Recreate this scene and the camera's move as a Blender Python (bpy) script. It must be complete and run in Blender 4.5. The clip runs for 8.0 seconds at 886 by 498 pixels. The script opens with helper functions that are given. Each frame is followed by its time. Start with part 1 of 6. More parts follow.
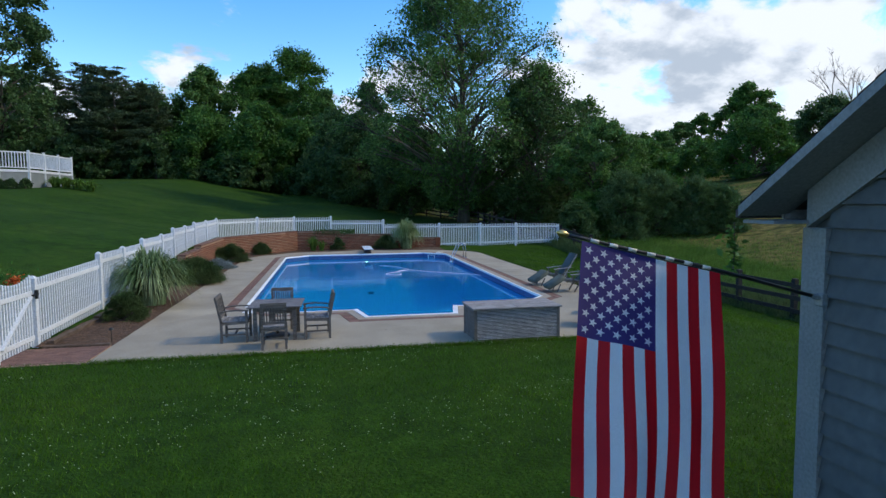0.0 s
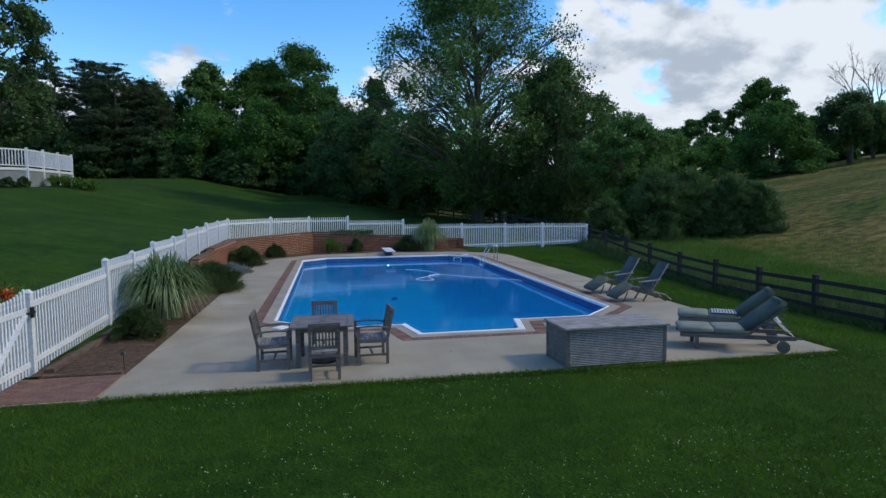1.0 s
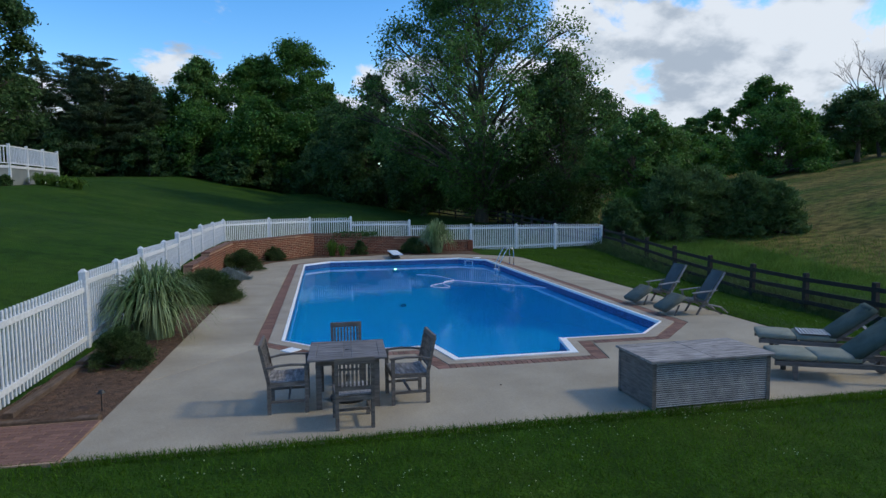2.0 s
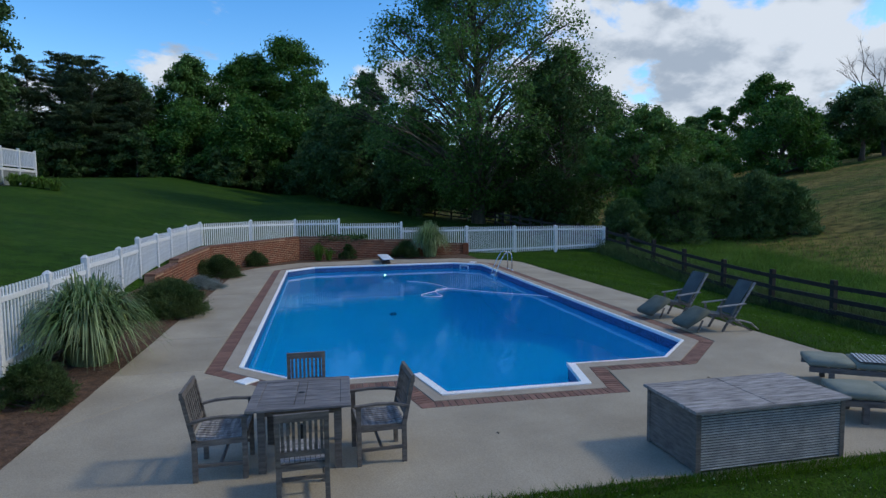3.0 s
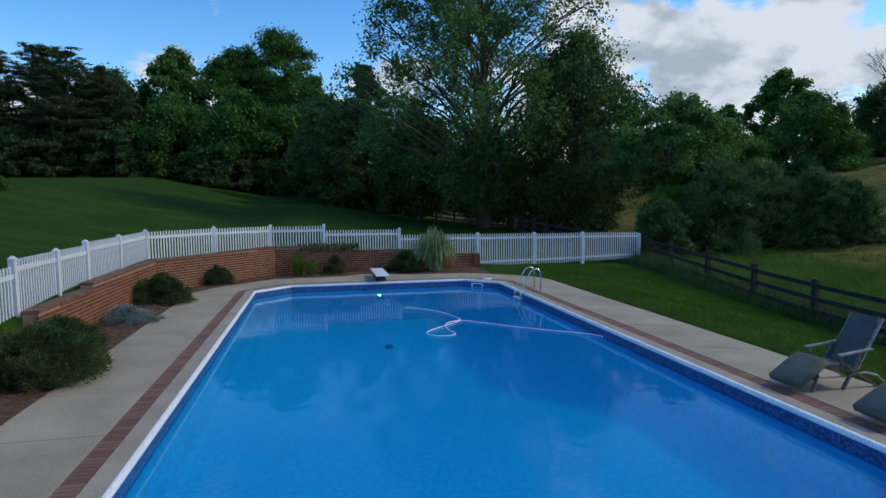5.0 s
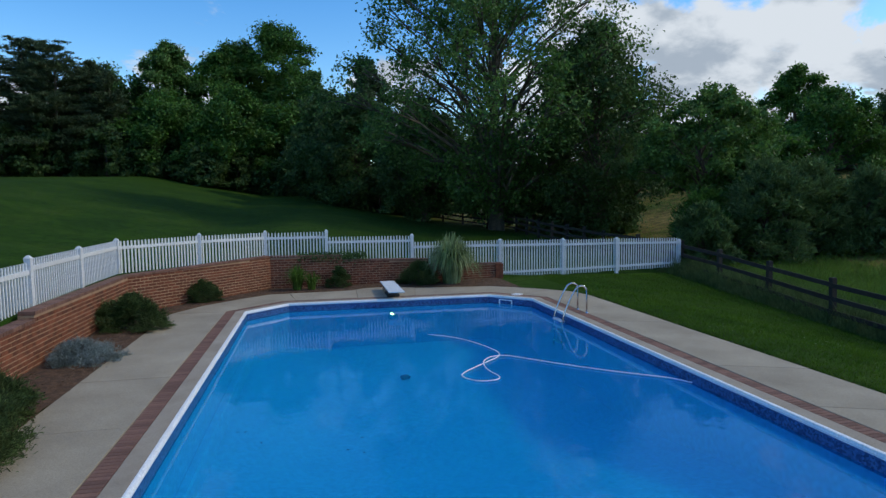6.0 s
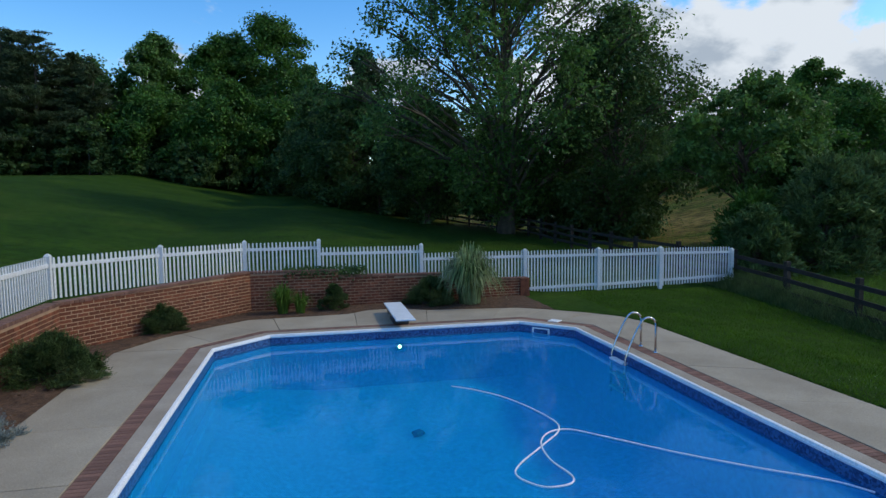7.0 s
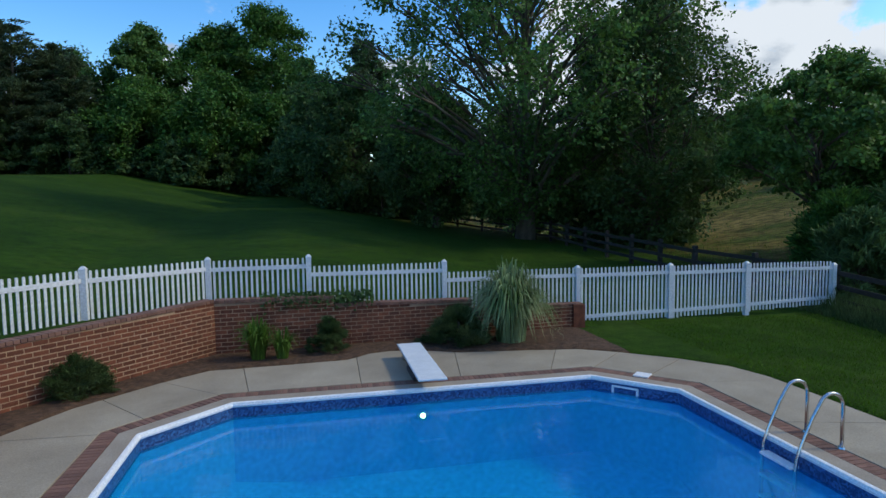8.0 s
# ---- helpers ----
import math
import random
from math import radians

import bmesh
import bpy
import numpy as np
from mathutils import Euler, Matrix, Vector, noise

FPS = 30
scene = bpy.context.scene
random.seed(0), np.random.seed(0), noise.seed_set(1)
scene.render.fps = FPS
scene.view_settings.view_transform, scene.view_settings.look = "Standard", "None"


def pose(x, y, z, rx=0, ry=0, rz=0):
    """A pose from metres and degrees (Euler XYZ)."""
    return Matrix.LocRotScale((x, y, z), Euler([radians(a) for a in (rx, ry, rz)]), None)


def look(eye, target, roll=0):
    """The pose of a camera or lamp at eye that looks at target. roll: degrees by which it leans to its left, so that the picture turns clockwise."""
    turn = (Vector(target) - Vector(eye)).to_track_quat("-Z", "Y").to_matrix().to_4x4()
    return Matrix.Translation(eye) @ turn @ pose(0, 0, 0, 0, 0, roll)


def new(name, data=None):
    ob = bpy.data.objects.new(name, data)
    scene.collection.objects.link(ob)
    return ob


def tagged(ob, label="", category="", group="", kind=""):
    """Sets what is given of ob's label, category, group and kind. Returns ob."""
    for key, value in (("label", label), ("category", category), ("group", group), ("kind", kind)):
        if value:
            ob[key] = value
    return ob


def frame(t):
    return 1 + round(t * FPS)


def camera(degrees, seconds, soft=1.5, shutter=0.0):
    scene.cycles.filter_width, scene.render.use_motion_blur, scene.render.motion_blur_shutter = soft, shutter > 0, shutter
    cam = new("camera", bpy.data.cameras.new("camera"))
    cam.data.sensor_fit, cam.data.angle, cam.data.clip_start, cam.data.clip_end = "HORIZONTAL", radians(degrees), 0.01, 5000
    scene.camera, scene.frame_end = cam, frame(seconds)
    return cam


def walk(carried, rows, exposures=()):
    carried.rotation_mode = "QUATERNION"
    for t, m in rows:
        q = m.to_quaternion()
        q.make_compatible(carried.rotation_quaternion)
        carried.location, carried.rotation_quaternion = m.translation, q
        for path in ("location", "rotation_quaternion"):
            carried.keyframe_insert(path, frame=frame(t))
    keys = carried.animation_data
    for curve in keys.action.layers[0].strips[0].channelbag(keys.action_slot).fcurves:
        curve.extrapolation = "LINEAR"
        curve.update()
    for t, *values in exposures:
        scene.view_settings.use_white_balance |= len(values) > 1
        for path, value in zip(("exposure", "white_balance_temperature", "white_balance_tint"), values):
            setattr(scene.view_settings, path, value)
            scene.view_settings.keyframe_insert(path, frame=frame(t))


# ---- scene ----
cam = camera(72.6, 8.0, soft=1.45)
PATH = [
    (0, (0.428, -2.089, 2.867), (0.793, -0.128, 2.712), -0.5),
    (0.5, (-0.068, -0.832, 2.853), (0.297, 1.128, 2.697), -0.6),
    (1, (-0.571, 0.352, 2.829), (-0.205, 2.312, 2.673), -0.6),
    (1.5, (-0.996, 1.476, 2.879), (-0.62, 3.435, 2.721), -0.5),
    (1.7, (-1.09, 1.887, 2.882), (-0.708, 3.844, 2.722), -0.5),
    (3, (-0.482, 4.305, 2.884), (-0.086, 6.26, 2.726), -0.7),
    (3.5, (-0.089, 5.441, 2.855), (0.306, 7.395, 2.698), -0.8),
    (4, (0.266, 6.797, 2.831), (0.661, 8.752, 2.676), -0.7),
    (5.5, (0.2, 11.262, 2.99), (0.604, 13.215, 2.837), -0.7),
    (6, (0.128, 12.974, 3.063), (0.534, 14.926, 2.907), -0.7),
    (6.5, (0.189, 14.788, 3.144), (0.598, 16.74, 2.986), -0.7),
    (7, (0.346, 16.853, 3.217), (0.76, 18.803, 3.057), -0.7),
    (7.5, (0.643, 19.154, 3.257), (1.057, 21.104, 3.097), -0.7),
    (8, (0.607, 21.669, 3.273), (1.022, 23.619, 3.115), -0.7),
]
walk(cam, [(t, look(eye, target, roll)) for t, eye, target, roll in PATH], exposures=[(0.0, 1.05, 7200, 4), (0.5, 0.86, 7200, 4), (1.5, 0.82, 7200, 3), (3.0, 0.66, 6950, 3), (4.2, 0.65, 7000, 3), (6.0, 0.66, 7200, 2), (8.0, 0.80, 7200, 2)])

# ---- world and sun ----
SUN_ELEV, SUN_AZ = radians(41), math.atan2(1.0, -0.14)      # azimuth clockwise from +y
world = bpy.data.worlds.new("sky")
scene.world = world
world.use_nodes = True
wn, wl = world.node_tree.nodes, world.node_tree.links
wn.clear()


def wnode(kind, **kw):
    n = wn.new(kind)
    for k, v in kw.items():
        n.inputs[k].default_value = v
    return n


def wmath(op, a, b, clamp=False):
    n = wn.new("ShaderNodeMath")
    n.operation, n.use_clamp = op, clamp
    for i, v in enumerate((a, b)):
        if isinstance(v, (int, float)):
            n.inputs[i].default_value = v
        else:
            wl.new(v, n.inputs[i])
    return n.outputs[0]


def wramp(value, a, b):
    n = wn.new("ShaderNodeMapRange")
    n.interpolation_type = "SMOOTHSTEP"
    n.inputs["From Min"].default_value, n.inputs["From Max"].default_value = a, b
    wl.new(value, n.inputs["Value"])
    return n.outputs["Result"]


sky = wn.new("ShaderNodeTexSky")
sky.sky_type, sky.sun_disc, sky.sun_elevation, sky.sun_rotation = "NISHITA", False, SUN_ELEV, SUN_AZ
sky.air_density, sky.dust_density, sky.ozone_density = 1.0, 0.4, 2.0
coord = wn.new("ShaderNodeTexCoord")
sep = wn.new("ShaderNodeSeparateXYZ")
wl.new(coord.outputs["Generated"], sep.inputs[0])
SX, SY, SZ = sep.outputs
up = wmath("ADD", wmath("MAXIMUM", SZ, 0.0), 0.45)
comb = wn.new("ShaderNodeCombineXYZ")
wl.new(wmath("DIVIDE", SX, up), comb.inputs[0])
wl.new(wmath("DIVIDE", SY, up), comb.inputs[1])
big = wnode("ShaderNodeTexNoise", Scale=3.9, Detail=10.0, Roughness=0.58, Distortion=0.35)
wl.new(comb.outputs[0], big.inputs["Vector"])
soft_n = wnode("ShaderNodeTexNoise", Scale=5.2, Detail=8.0, Roughness=0.55)
wl.new(comb.outputs[0], soft_n.inputs["Vector"])
# more cloud towards the sunny side and low over the horizon
side = wramp(SX, 0.16, 0.46)
high = wramp(SZ, 0.50, 0.80)
low = wmath("SUBTRACT", 1.0, wramp(SZ, 0.15, 0.27))
cover = wmath("ADD", big.outputs["Fac"], wmath("ADD", wmath("MULTIPLY", side, 0.12), wmath("ADD", wmath("MULTIPLY", low, 0.12), wmath("MULTIPLY", high, 0.06))))
mask = wramp(cover, 0.575, 0.665)
shade = wramp(soft_n.outputs["Fac"], 0.38, 0.56)
ccol = wn.new("ShaderNodeMix")
ccol.data_type = "RGBA"
wl.new(shade, ccol.inputs["Factor"])
ccol.inputs["A"].default_value, ccol.inputs["B"].default_value = (1.58, 1.90, 2.60, 1), (2.9, 3.18, 3.95, 1)
mixc = wn.new("ShaderNodeMix")
mixc.data_type = "RGBA"
wl.new(mask, mixc.inputs["Factor"])
hue = wn.new("ShaderNodeHueSaturation")
hue.inputs["Saturation"].default_value, hue.inputs["Hue"].default_value, hue.inputs["Value"].default_value = 1.42, 0.510, 0.97
wl.new(sky.outputs[0], hue.inputs["Color"])
wl.new(hue.outputs[0], mixc.inputs["A"])
wl.new(ccol.outputs["Result"], mixc.inputs["B"])
bg = wnode("ShaderNodeBackground", Strength=0.15)
wl.new(mixc.outputs["Result"], bg.inputs["Color"])
wout = wn.new("ShaderNodeOutputWorld")
wl.new(bg.outputs[0], wout.inputs[0])

sun_data = bpy.data.lights.new("sun", "SUN")
sun_data.energy, sun_data.angle, sun_data.color = 0.88, radians(7), (1.0, 0.93, 0.80)
sun = new("sun", sun_data)
sun.matrix_world = look((40, -5.6, 35), (0, 0, 0))


# ---- materials ----
def mat(name, c1, c2, scale=4.0, rough=0.8, bump=0.2, fine=40.0, metal=0.0, rnd=0.0, island=0.0, trans=0.0, spec=0.5, stretch=None, dist=0.01):
    """Two-colour noise, a finer grain over it, bump; rnd varies by object, island by loose piece; trans adds leaf translucency."""
    m = bpy.data.materials.new(name)
    m.use_nodes = True
    n, l = m.node_tree.nodes, m.node_tree.links
    b = n["Principled BSDF"]
    tc = n.new("ShaderNodeTexCoord")
    src = tc.outputs["Object"]
    if stretch:
        mp = n.new("ShaderNodeMapping")
        mp.inputs["Scale"].default_value = stretch
        l.new(src, mp.inputs["Vector"])
        src = mp.outputs[0]
    n1, n2 = n.new("ShaderNodeTexNoise"), n.new("ShaderNodeTexNoise")
    for q, s in ((n1, scale), (n2, fine)):
        q.inputs["Scale"].default_value, q.inputs["Detail"].default_value = s, 5
        l.new(src, q.inputs["Vector"])
    r = n.new("ShaderNodeMapRange")
    r.inputs["From Min"].default_value, r.inputs["From Max"].default_value = 0.3, 0.7
    l.new(n1.outputs["Fac"], r.inputs["Value"])
    mx = n.new("ShaderNodeMix")
    mx.data_type = "RGBA"
    mx.inputs["A"].default_value, mx.inputs["B"].default_value = (*c1, 1), (*c2, 1)
    l.new(r.outputs["Result"], mx.inputs["Factor"])
    hs = n.new("ShaderNodeHueSaturation")
    l.new(mx.outputs["Result"], hs.inputs["Color"])
    val = n.new("ShaderNodeMapRange")
    val.inputs["From Min"].default_value, val.inputs["From Max"].default_value = 0.25, 0.75
    val.inputs["To Min"].default_value, val.inputs["To Max"].default_value = 0.78, 1.22
    l.new(n2.outputs["Fac"], val.inputs["Value"])
    v = val.outputs["Result"]
    for amount, kind, out in ((rnd, "ShaderNodeObjectInfo", "Random"), (island, "ShaderNodeNewGeometry", "Random Per Island")):
        if amount:
            oi = n.new(kind)
            mr = n.new("ShaderNodeMapRange")
            mr.inputs["To Min"].default_value, mr.inputs["To Max"].default_value = 1 - amount, 1 + amount
            l.new(oi.outputs[out], mr.inputs["Value"])
            mm = n.new("ShaderNodeMath")
            mm.operation = "MULTIPLY"
            l.new(v, mm.inputs[0])
            l.new(mr.outputs["Result"], mm.inputs[1])
            v = mm.outputs[0]
    l.new(v, hs.inputs["Value"])
    l.new(hs.outputs["Color"], b.inputs["Base Color"])
    b.inputs["Roughness"].default_value, b.inputs["Metallic"].default_value = rough, metal
    b.inputs["Specular IOR Level"].default_value = spec
    if bump:
        bp = n.new("ShaderNodeBump")
        bp.inputs["Strength"].default_value, bp.inputs["Distance"].default_value = bump, dist
        l.new(n2.outputs["Fac"], bp.inputs["Height"])
        l.new(bp.outputs[0], b.inputs["Normal"])
    if trans:
        tr = n.new("ShaderNodeBsdfTranslucent")
        l.new(hs.outputs["Color"], tr.inputs["Color"])
        ms = n.new("ShaderNodeMixShader")
        ms.inputs[0].default_value = trans
        l.new(b.outputs[0], ms.inputs[1])
        l.new(tr.outputs[0], ms.inputs[2])
        l.new(ms.outputs[0], n["Material Output"].inputs[0])
    return m


M_CONC = mat("concrete", (0.285, 0.238, 0.175), (0.395, 0.335, 0.25), 0.9, 0.85, 0.14, 60, rnd=0.05)
M_COPE = mat("coping_concrete", (0.29, 0.24, 0.185), (0.39, 0.33, 0.26), 1.5, 0.85, 0.2, 60)
M_BRICK = mat("brick", (0.095, 0.029, 0.016), (0.225, 0.070, 0.034), 5, 0.9, 0.35, 70, rnd=0.3)
M_BRICKJ = mat("brick_joined", (0.095, 0.029, 0.016), (0.225, 0.070, 0.034), 5, 0.9, 0.35, 70, island=0.3)
M_PAVER = mat("paver", (0.15, 0.075, 0.055), (0.23, 0.12, 0.09), 6, 0.9, 0.3, 70, rnd=0.25)
M_PAVERJ = mat("paver_joined", (0.15, 0.075, 0.055), (0.23, 0.12, 0.09), 6, 0.9, 0.3, 70, island=0.25)
M_MORTAR = mat("mortar", (0.32, 0.20, 0.125), (0.44, 0.29, 0.19), 3, 0.95, 0.3, 80)
M_WHITE = mat("white_vinyl", (0.64, 0.66, 0.69), (0.74, 0.75, 0.77), 1.2, 0.45, 0.03, 30, rnd=0.03)
M_NOSE = mat("white_nosing", (0.82, 0.83, 0.84), (0.90, 0.90, 0.90), 2, 0.4, 0.02, 40)
# siding colour lowered to include shade on the west-facing gable
M_SIDING = mat("siding", (0.058, 0.072, 0.078), (0.080, 0.096, 0.102), 1.5, 0.6, 0.03, 9, rnd=0.03)
M_TRIMW = mat("trim_paint", (0.18, 0.20, 0.205), (0.23, 0.25, 0.255), 2, 0.6, 0.05, 40)
M_SHINGLE = mat("shingle", (0.035, 0.033, 0.032), (0.075, 0.07, 0.068), 9, 0.95, 0.5, 120, rnd=0.2)
M_BLACK = mat("black_board", (0.012, 0.011, 0.010), (0.030, 0.026, 0.022), 6, 0.85, 0.4, 40, rnd=0.2)
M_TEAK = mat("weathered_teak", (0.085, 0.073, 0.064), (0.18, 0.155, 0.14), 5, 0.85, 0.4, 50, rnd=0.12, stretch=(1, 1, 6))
# weathered boards; light end raised to take in sky light on the upturned lid
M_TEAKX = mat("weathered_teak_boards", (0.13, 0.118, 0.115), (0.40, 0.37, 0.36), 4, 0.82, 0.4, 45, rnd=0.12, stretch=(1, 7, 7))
M_TEAKT = mat("dark_table_boards", (0.085, 0.080, 0.085), (0.22, 0.205, 0.205), 4, 0.8, 0.4, 45, rnd=0.15, stretch=(1, 7, 7))
M_CUSH = mat("green_cushion", (0.045, 0.065, 0.055), (0.085, 0.115, 0.10), 3, 0.95, 0.25, 160, spec=0.2)
M_PAD = mat("grey_pad", (0.19, 0.205, 0.17), (0.27, 0.285, 0.24), 3, 0.95, 0.25, 160, spec=0.2)
M_REST = mat("grey_leg_rest", (0.085, 0.10, 0.085), (0.14, 0.155, 0.135), 3, 0.95, 0.25, 160, spec=0.2)
M_SLING = mat("dark_sling", (0.040, 0.050, 0.052), (0.075, 0.088, 0.088), 3, 0.7, 0.2, 200)
M_STEEL = mat("stainless", (0.55, 0.55, 0.55), (0.7, 0.7, 0.7), 8, 0.18, 0.02, 60, metal=1.0)
M_DARKMETAL = mat("dark_metal", (0.02, 0.02, 0.02), (0.05, 0.05, 0.05), 8, 0.5, 0.1, 60, metal=0.6)
M_BOARD = mat("board_white", (0.62, 0.66, 0.70), (0.74, 0.77, 0.80), 4, 0.5, 0.15, 120)
M_MULCH = mat("mulch", (0.052, 0.027, 0.015), (0.15, 0.082, 0.046), 9, 1.0, 1.0, 45, dist=0.04)
M_BARK = mat("bark", (0.055, 0.045, 0.035), (0.13, 0.11, 0.09), 2.5, 0.95, 0.9, 14, stretch=(1, 1, 0.3), dist=0.05)
M_SYC = mat("mottled_bark", (0.040, 0.034, 0.027), (0.17, 0.155, 0.125), 1.3, 0.9, 0.5, 12, stretch=(1, 1, 0.5), dist=0.04)
M_LEAF = mat("leaf", (0.036, 0.112, 0.018), (0.088, 0.205, 0.034), 0.35, 0.6, 0, 3, island=0.4, trans=0.35, spec=0.35)
M_LEAFY = mat("leaf_light", (0.054, 0.135, 0.030), (0.115, 0.23, 0.055), 0.4, 0.55, 0, 3, island=0.4, trans=0.4, spec=0.35)
M_LEAFD = mat("leaf_dark", (0.040, 0.094, 0.028), (0.085, 0.155, 0.050), 0.35, 0.6, 0, 3, island=0.4, trans=0.4, spec=0.3)
M_NEEDLE = mat("needles", (0.052, 0.094, 0.046), (0.105, 0.155, 0.075), 0.4, 0.65, 0, 3, island=0.4, trans=0.35, spec=0.3)
M_OLIVE = mat("leaf_silvery", (0.058, 0.125, 0.036), (0.125, 0.205, 0.074), 0.5, 0.6, 0, 3, island=0.35, trans=0.3, spec=0.35)
M_SHRUB = mat("shrub_sprays", (0.046, 0.098, 0.027), (0.125, 0.175, 0.065), 2, 0.7, 0, 8, island=0.45, trans=0.3, spec=0.25)
M_SLAT = mat("bleached_slat", (0.30, 0.285, 0.28), (0.50, 0.475, 0.46), 6, 0.8, 0.2, 60, rnd=0.1)
M_SAND = mat("joint_sand", (0.13, 0.095, 0.07), (0.20, 0.155, 0.115), 6, 0.95, 0.2, 80)
M_DEAD = mat("dead_wood", (0.030, 0.026, 0.023), (0.065, 0.058, 0.052), 3, 0.95, 0.4, 20)
M_BLADE = mat("grass_blade", (0.038, 0.104, 0.004), (0.082, 0.168, 0.007), 0.5, 0.6, 0, 3, island=0.3, trans=0.4, spec=0.25)
M_TALL = mat("tall_grass", (0.060, 0.145, 0.016), (0.14, 0.235, 0.040), 0.4, 0.6, 0, 3, island=0.4, trans=0.4, spec=0.25)
M_MISC = mat("striped_blade", (0.055, 0.135, 0.028), (0.33, 0.40, 0.21), 1.2, 0.5, 0, 4, island=0.45, trans=0.35, spec=0.3)
M_LAV = mat("grey_foliage", (0.19, 0.245, 0.235), (0.32, 0.38, 0.38), 2, 0.8, 0, 8, island=0.3, trans=0.2)
M_CLOVER = mat("clover_flower", (0.26, 0.33, 0.15), (0.42, 0.48, 0.30), 4, 0.8, 0, 20)
M_RED = mat("flag_red", (0.66, 0.003, 0.013), (0.76, 0.005, 0.018), 3, 0.6, 0.1, 300, trans=0.5)
M_BLUE = mat("flag_blue", (0.026, 0.012, 0.115), (0.038, 0.018, 0.16), 3, 0.6, 0.1, 300, trans=0.2)
M_FWHITE = mat("flag_white", (0.74, 0.76, 0.78), (0.82, 0.84, 0.86), 3, 0.6, 0.1, 300, trans=0.4)
M_GOLD = mat("brass", (0.55, 0.38, 0.14), (0.65, 0.47, 0.20), 6, 0.3, 0.02, 60, metal=1.0)
M_POLEW = mat("pole_paint", (0.60, 0.56, 0.48), (0.72, 0.68, 0.6), 6, 0.5, 0.05, 60)
M_FLOWER = mat("orange_flower", (0.45, 0.06, 0.01), (0.6, 0.14, 0.02), 6, 0.7, 0, 20, island=0.2)
M_HOSE = mat("hose_white", (0.7, 0.75, 0.8), (0.8, 0.84, 0.88), 6, 0.4, 0, 60)
M_LINER = mat("pool_liner", (0.002, 0.58, 0.88), (0.003, 0.63, 0.91), 0.5, 0.6, 0.05, 12)
M_LINERD = mat("navy_plastic", (0.01, 0.05, 0.16), (0.015, 0.07, 0.2), 2, 0.5, 0, 30)
M_STEPW = mat("pool_step", (0.20, 0.42, 0.62), (0.27, 0.50, 0.70), 2, 0.6, 0.05, 30)
M_SOIL = mat("edging_timber", (0.07, 0.045, 0.03), (0.15, 0.10, 0.07), 4, 0.95, 0.5, 30, stretch=(5, 1, 5))
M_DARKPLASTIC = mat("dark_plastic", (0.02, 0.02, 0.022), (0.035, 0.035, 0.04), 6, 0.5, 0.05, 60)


def pattern_material():
    """Waterline band of small blue mosaic shapes."""
    m = bpy.data.materials.new("waterline_pattern")
    m.use_nodes = True
    n, l = m.node_tree.nodes, m.node_tree.links
    tc, vo = n.new("ShaderNodeTexCoord"), n.new("ShaderNodeTexVoronoi")
    vo.inputs["Scale"].default_value = 34
    l.new(tc.outputs["Object"], vo.inputs["Vector"])
    cr = n.new("ShaderNodeValToRGB")
    cr.color_ramp.elements[0].color, cr.color_ramp.elements[1].color = (0.004, 0.030, 0.13, 1), (0.045, 0.15, 0.36, 1)
    cr.color_ramp.elements[0].position, cr.color_ramp.elements[1].position = 0.25, 0.8
    l.new(vo.outputs["Color"], cr.inputs[0])
    l.new(cr.outputs[0], n["Principled BSDF"].inputs["Base Color"])
    n["Principled BSDF"].inputs["Roughness"].default_value = 0.35
    return m


def water_material():
    """Blue, faintly milky water: half clear, half scattering, and mirrors by Fresnel."""
    m = bpy.data.materials.new("water")
    m.use_nodes = True
    n, l = m.node_tree.nodes, m.node_tree.links
    n.remove(n["Principled BSDF"])
    tr, gl, fr, ms = (n.new("ShaderNode" + k) for k in ("BsdfTransparent", "BsdfGlossy", "Fresnel", "MixShader"))
    tr.inputs[0].default_value = (0.10, 0.88, 1.0, 1)
    haze, body = n.new("ShaderNodeBsdfDiffuse"), n.new("ShaderNodeMixShader")
    haze.inputs[0].default_value = (0.0, 0.30, 0.71, 1)
    body.inputs[0].default_value = 0.34
    l.new(tr.outputs[0], body.inputs[1])
    l.new(haze.outputs[0], body.inputs[2])
    gl.inputs["Roughness"].default_value = 0.03
    fr.inputs["IOR"].default_value = 1.26
    tc, no, no2, bp = n.new("ShaderNodeTexCoord"), n.new("ShaderNodeTexNoise"), n.new("ShaderNodeTexNoise"), n.new("ShaderNodeBump")
    no.inputs["Scale"].default_value, no.inputs["Detail"].default_value = 2.2, 3
    l.new(tc.outputs["Object"], no.inputs["Vector"])
    bp.inputs["Strength"].default_value, bp.inputs["Distance"].default_value = 0.14, 0.03
    no2.inputs["Scale"].default_value, no2.inputs["Detail"].default_value = 1.0, 2
    mp = n.new("ShaderNodeMapping")
    mp.inputs["Scale"].default_value, mp.inputs["Rotation"].default_value = (3.0, 11.0, 1.0), (0, 0, 0.5)
    l.new(tc.outputs["Object"], mp.inputs["Vector"])
    l.new(mp.outputs[0], no2.inputs["Vector"])
    rip = n.new("ShaderNodeMath")
    rip.operation = "MULTIPLY_ADD"
    rip.inputs[1].default_value = 0.16
    l.new(no2.outputs["Fac"], rip.inputs[0])
    l.new(no.outputs["Fac"], rip.inputs[2])
    l.new(rip.outputs[0], bp.inputs["Height"])
    l.new(bp.outputs[0], gl.inputs["Normal"])
    l.new(bp.outputs[0], fr.inputs["Normal"])
    l.new(fr.outputs[0], ms.inputs[0])
    l.new(body.outputs[0], ms.inputs[1])
    l.new(gl.outputs[0], ms.inputs[2])
    l.new(ms.outputs[0], n["Material Output"].inputs[0])
    return m


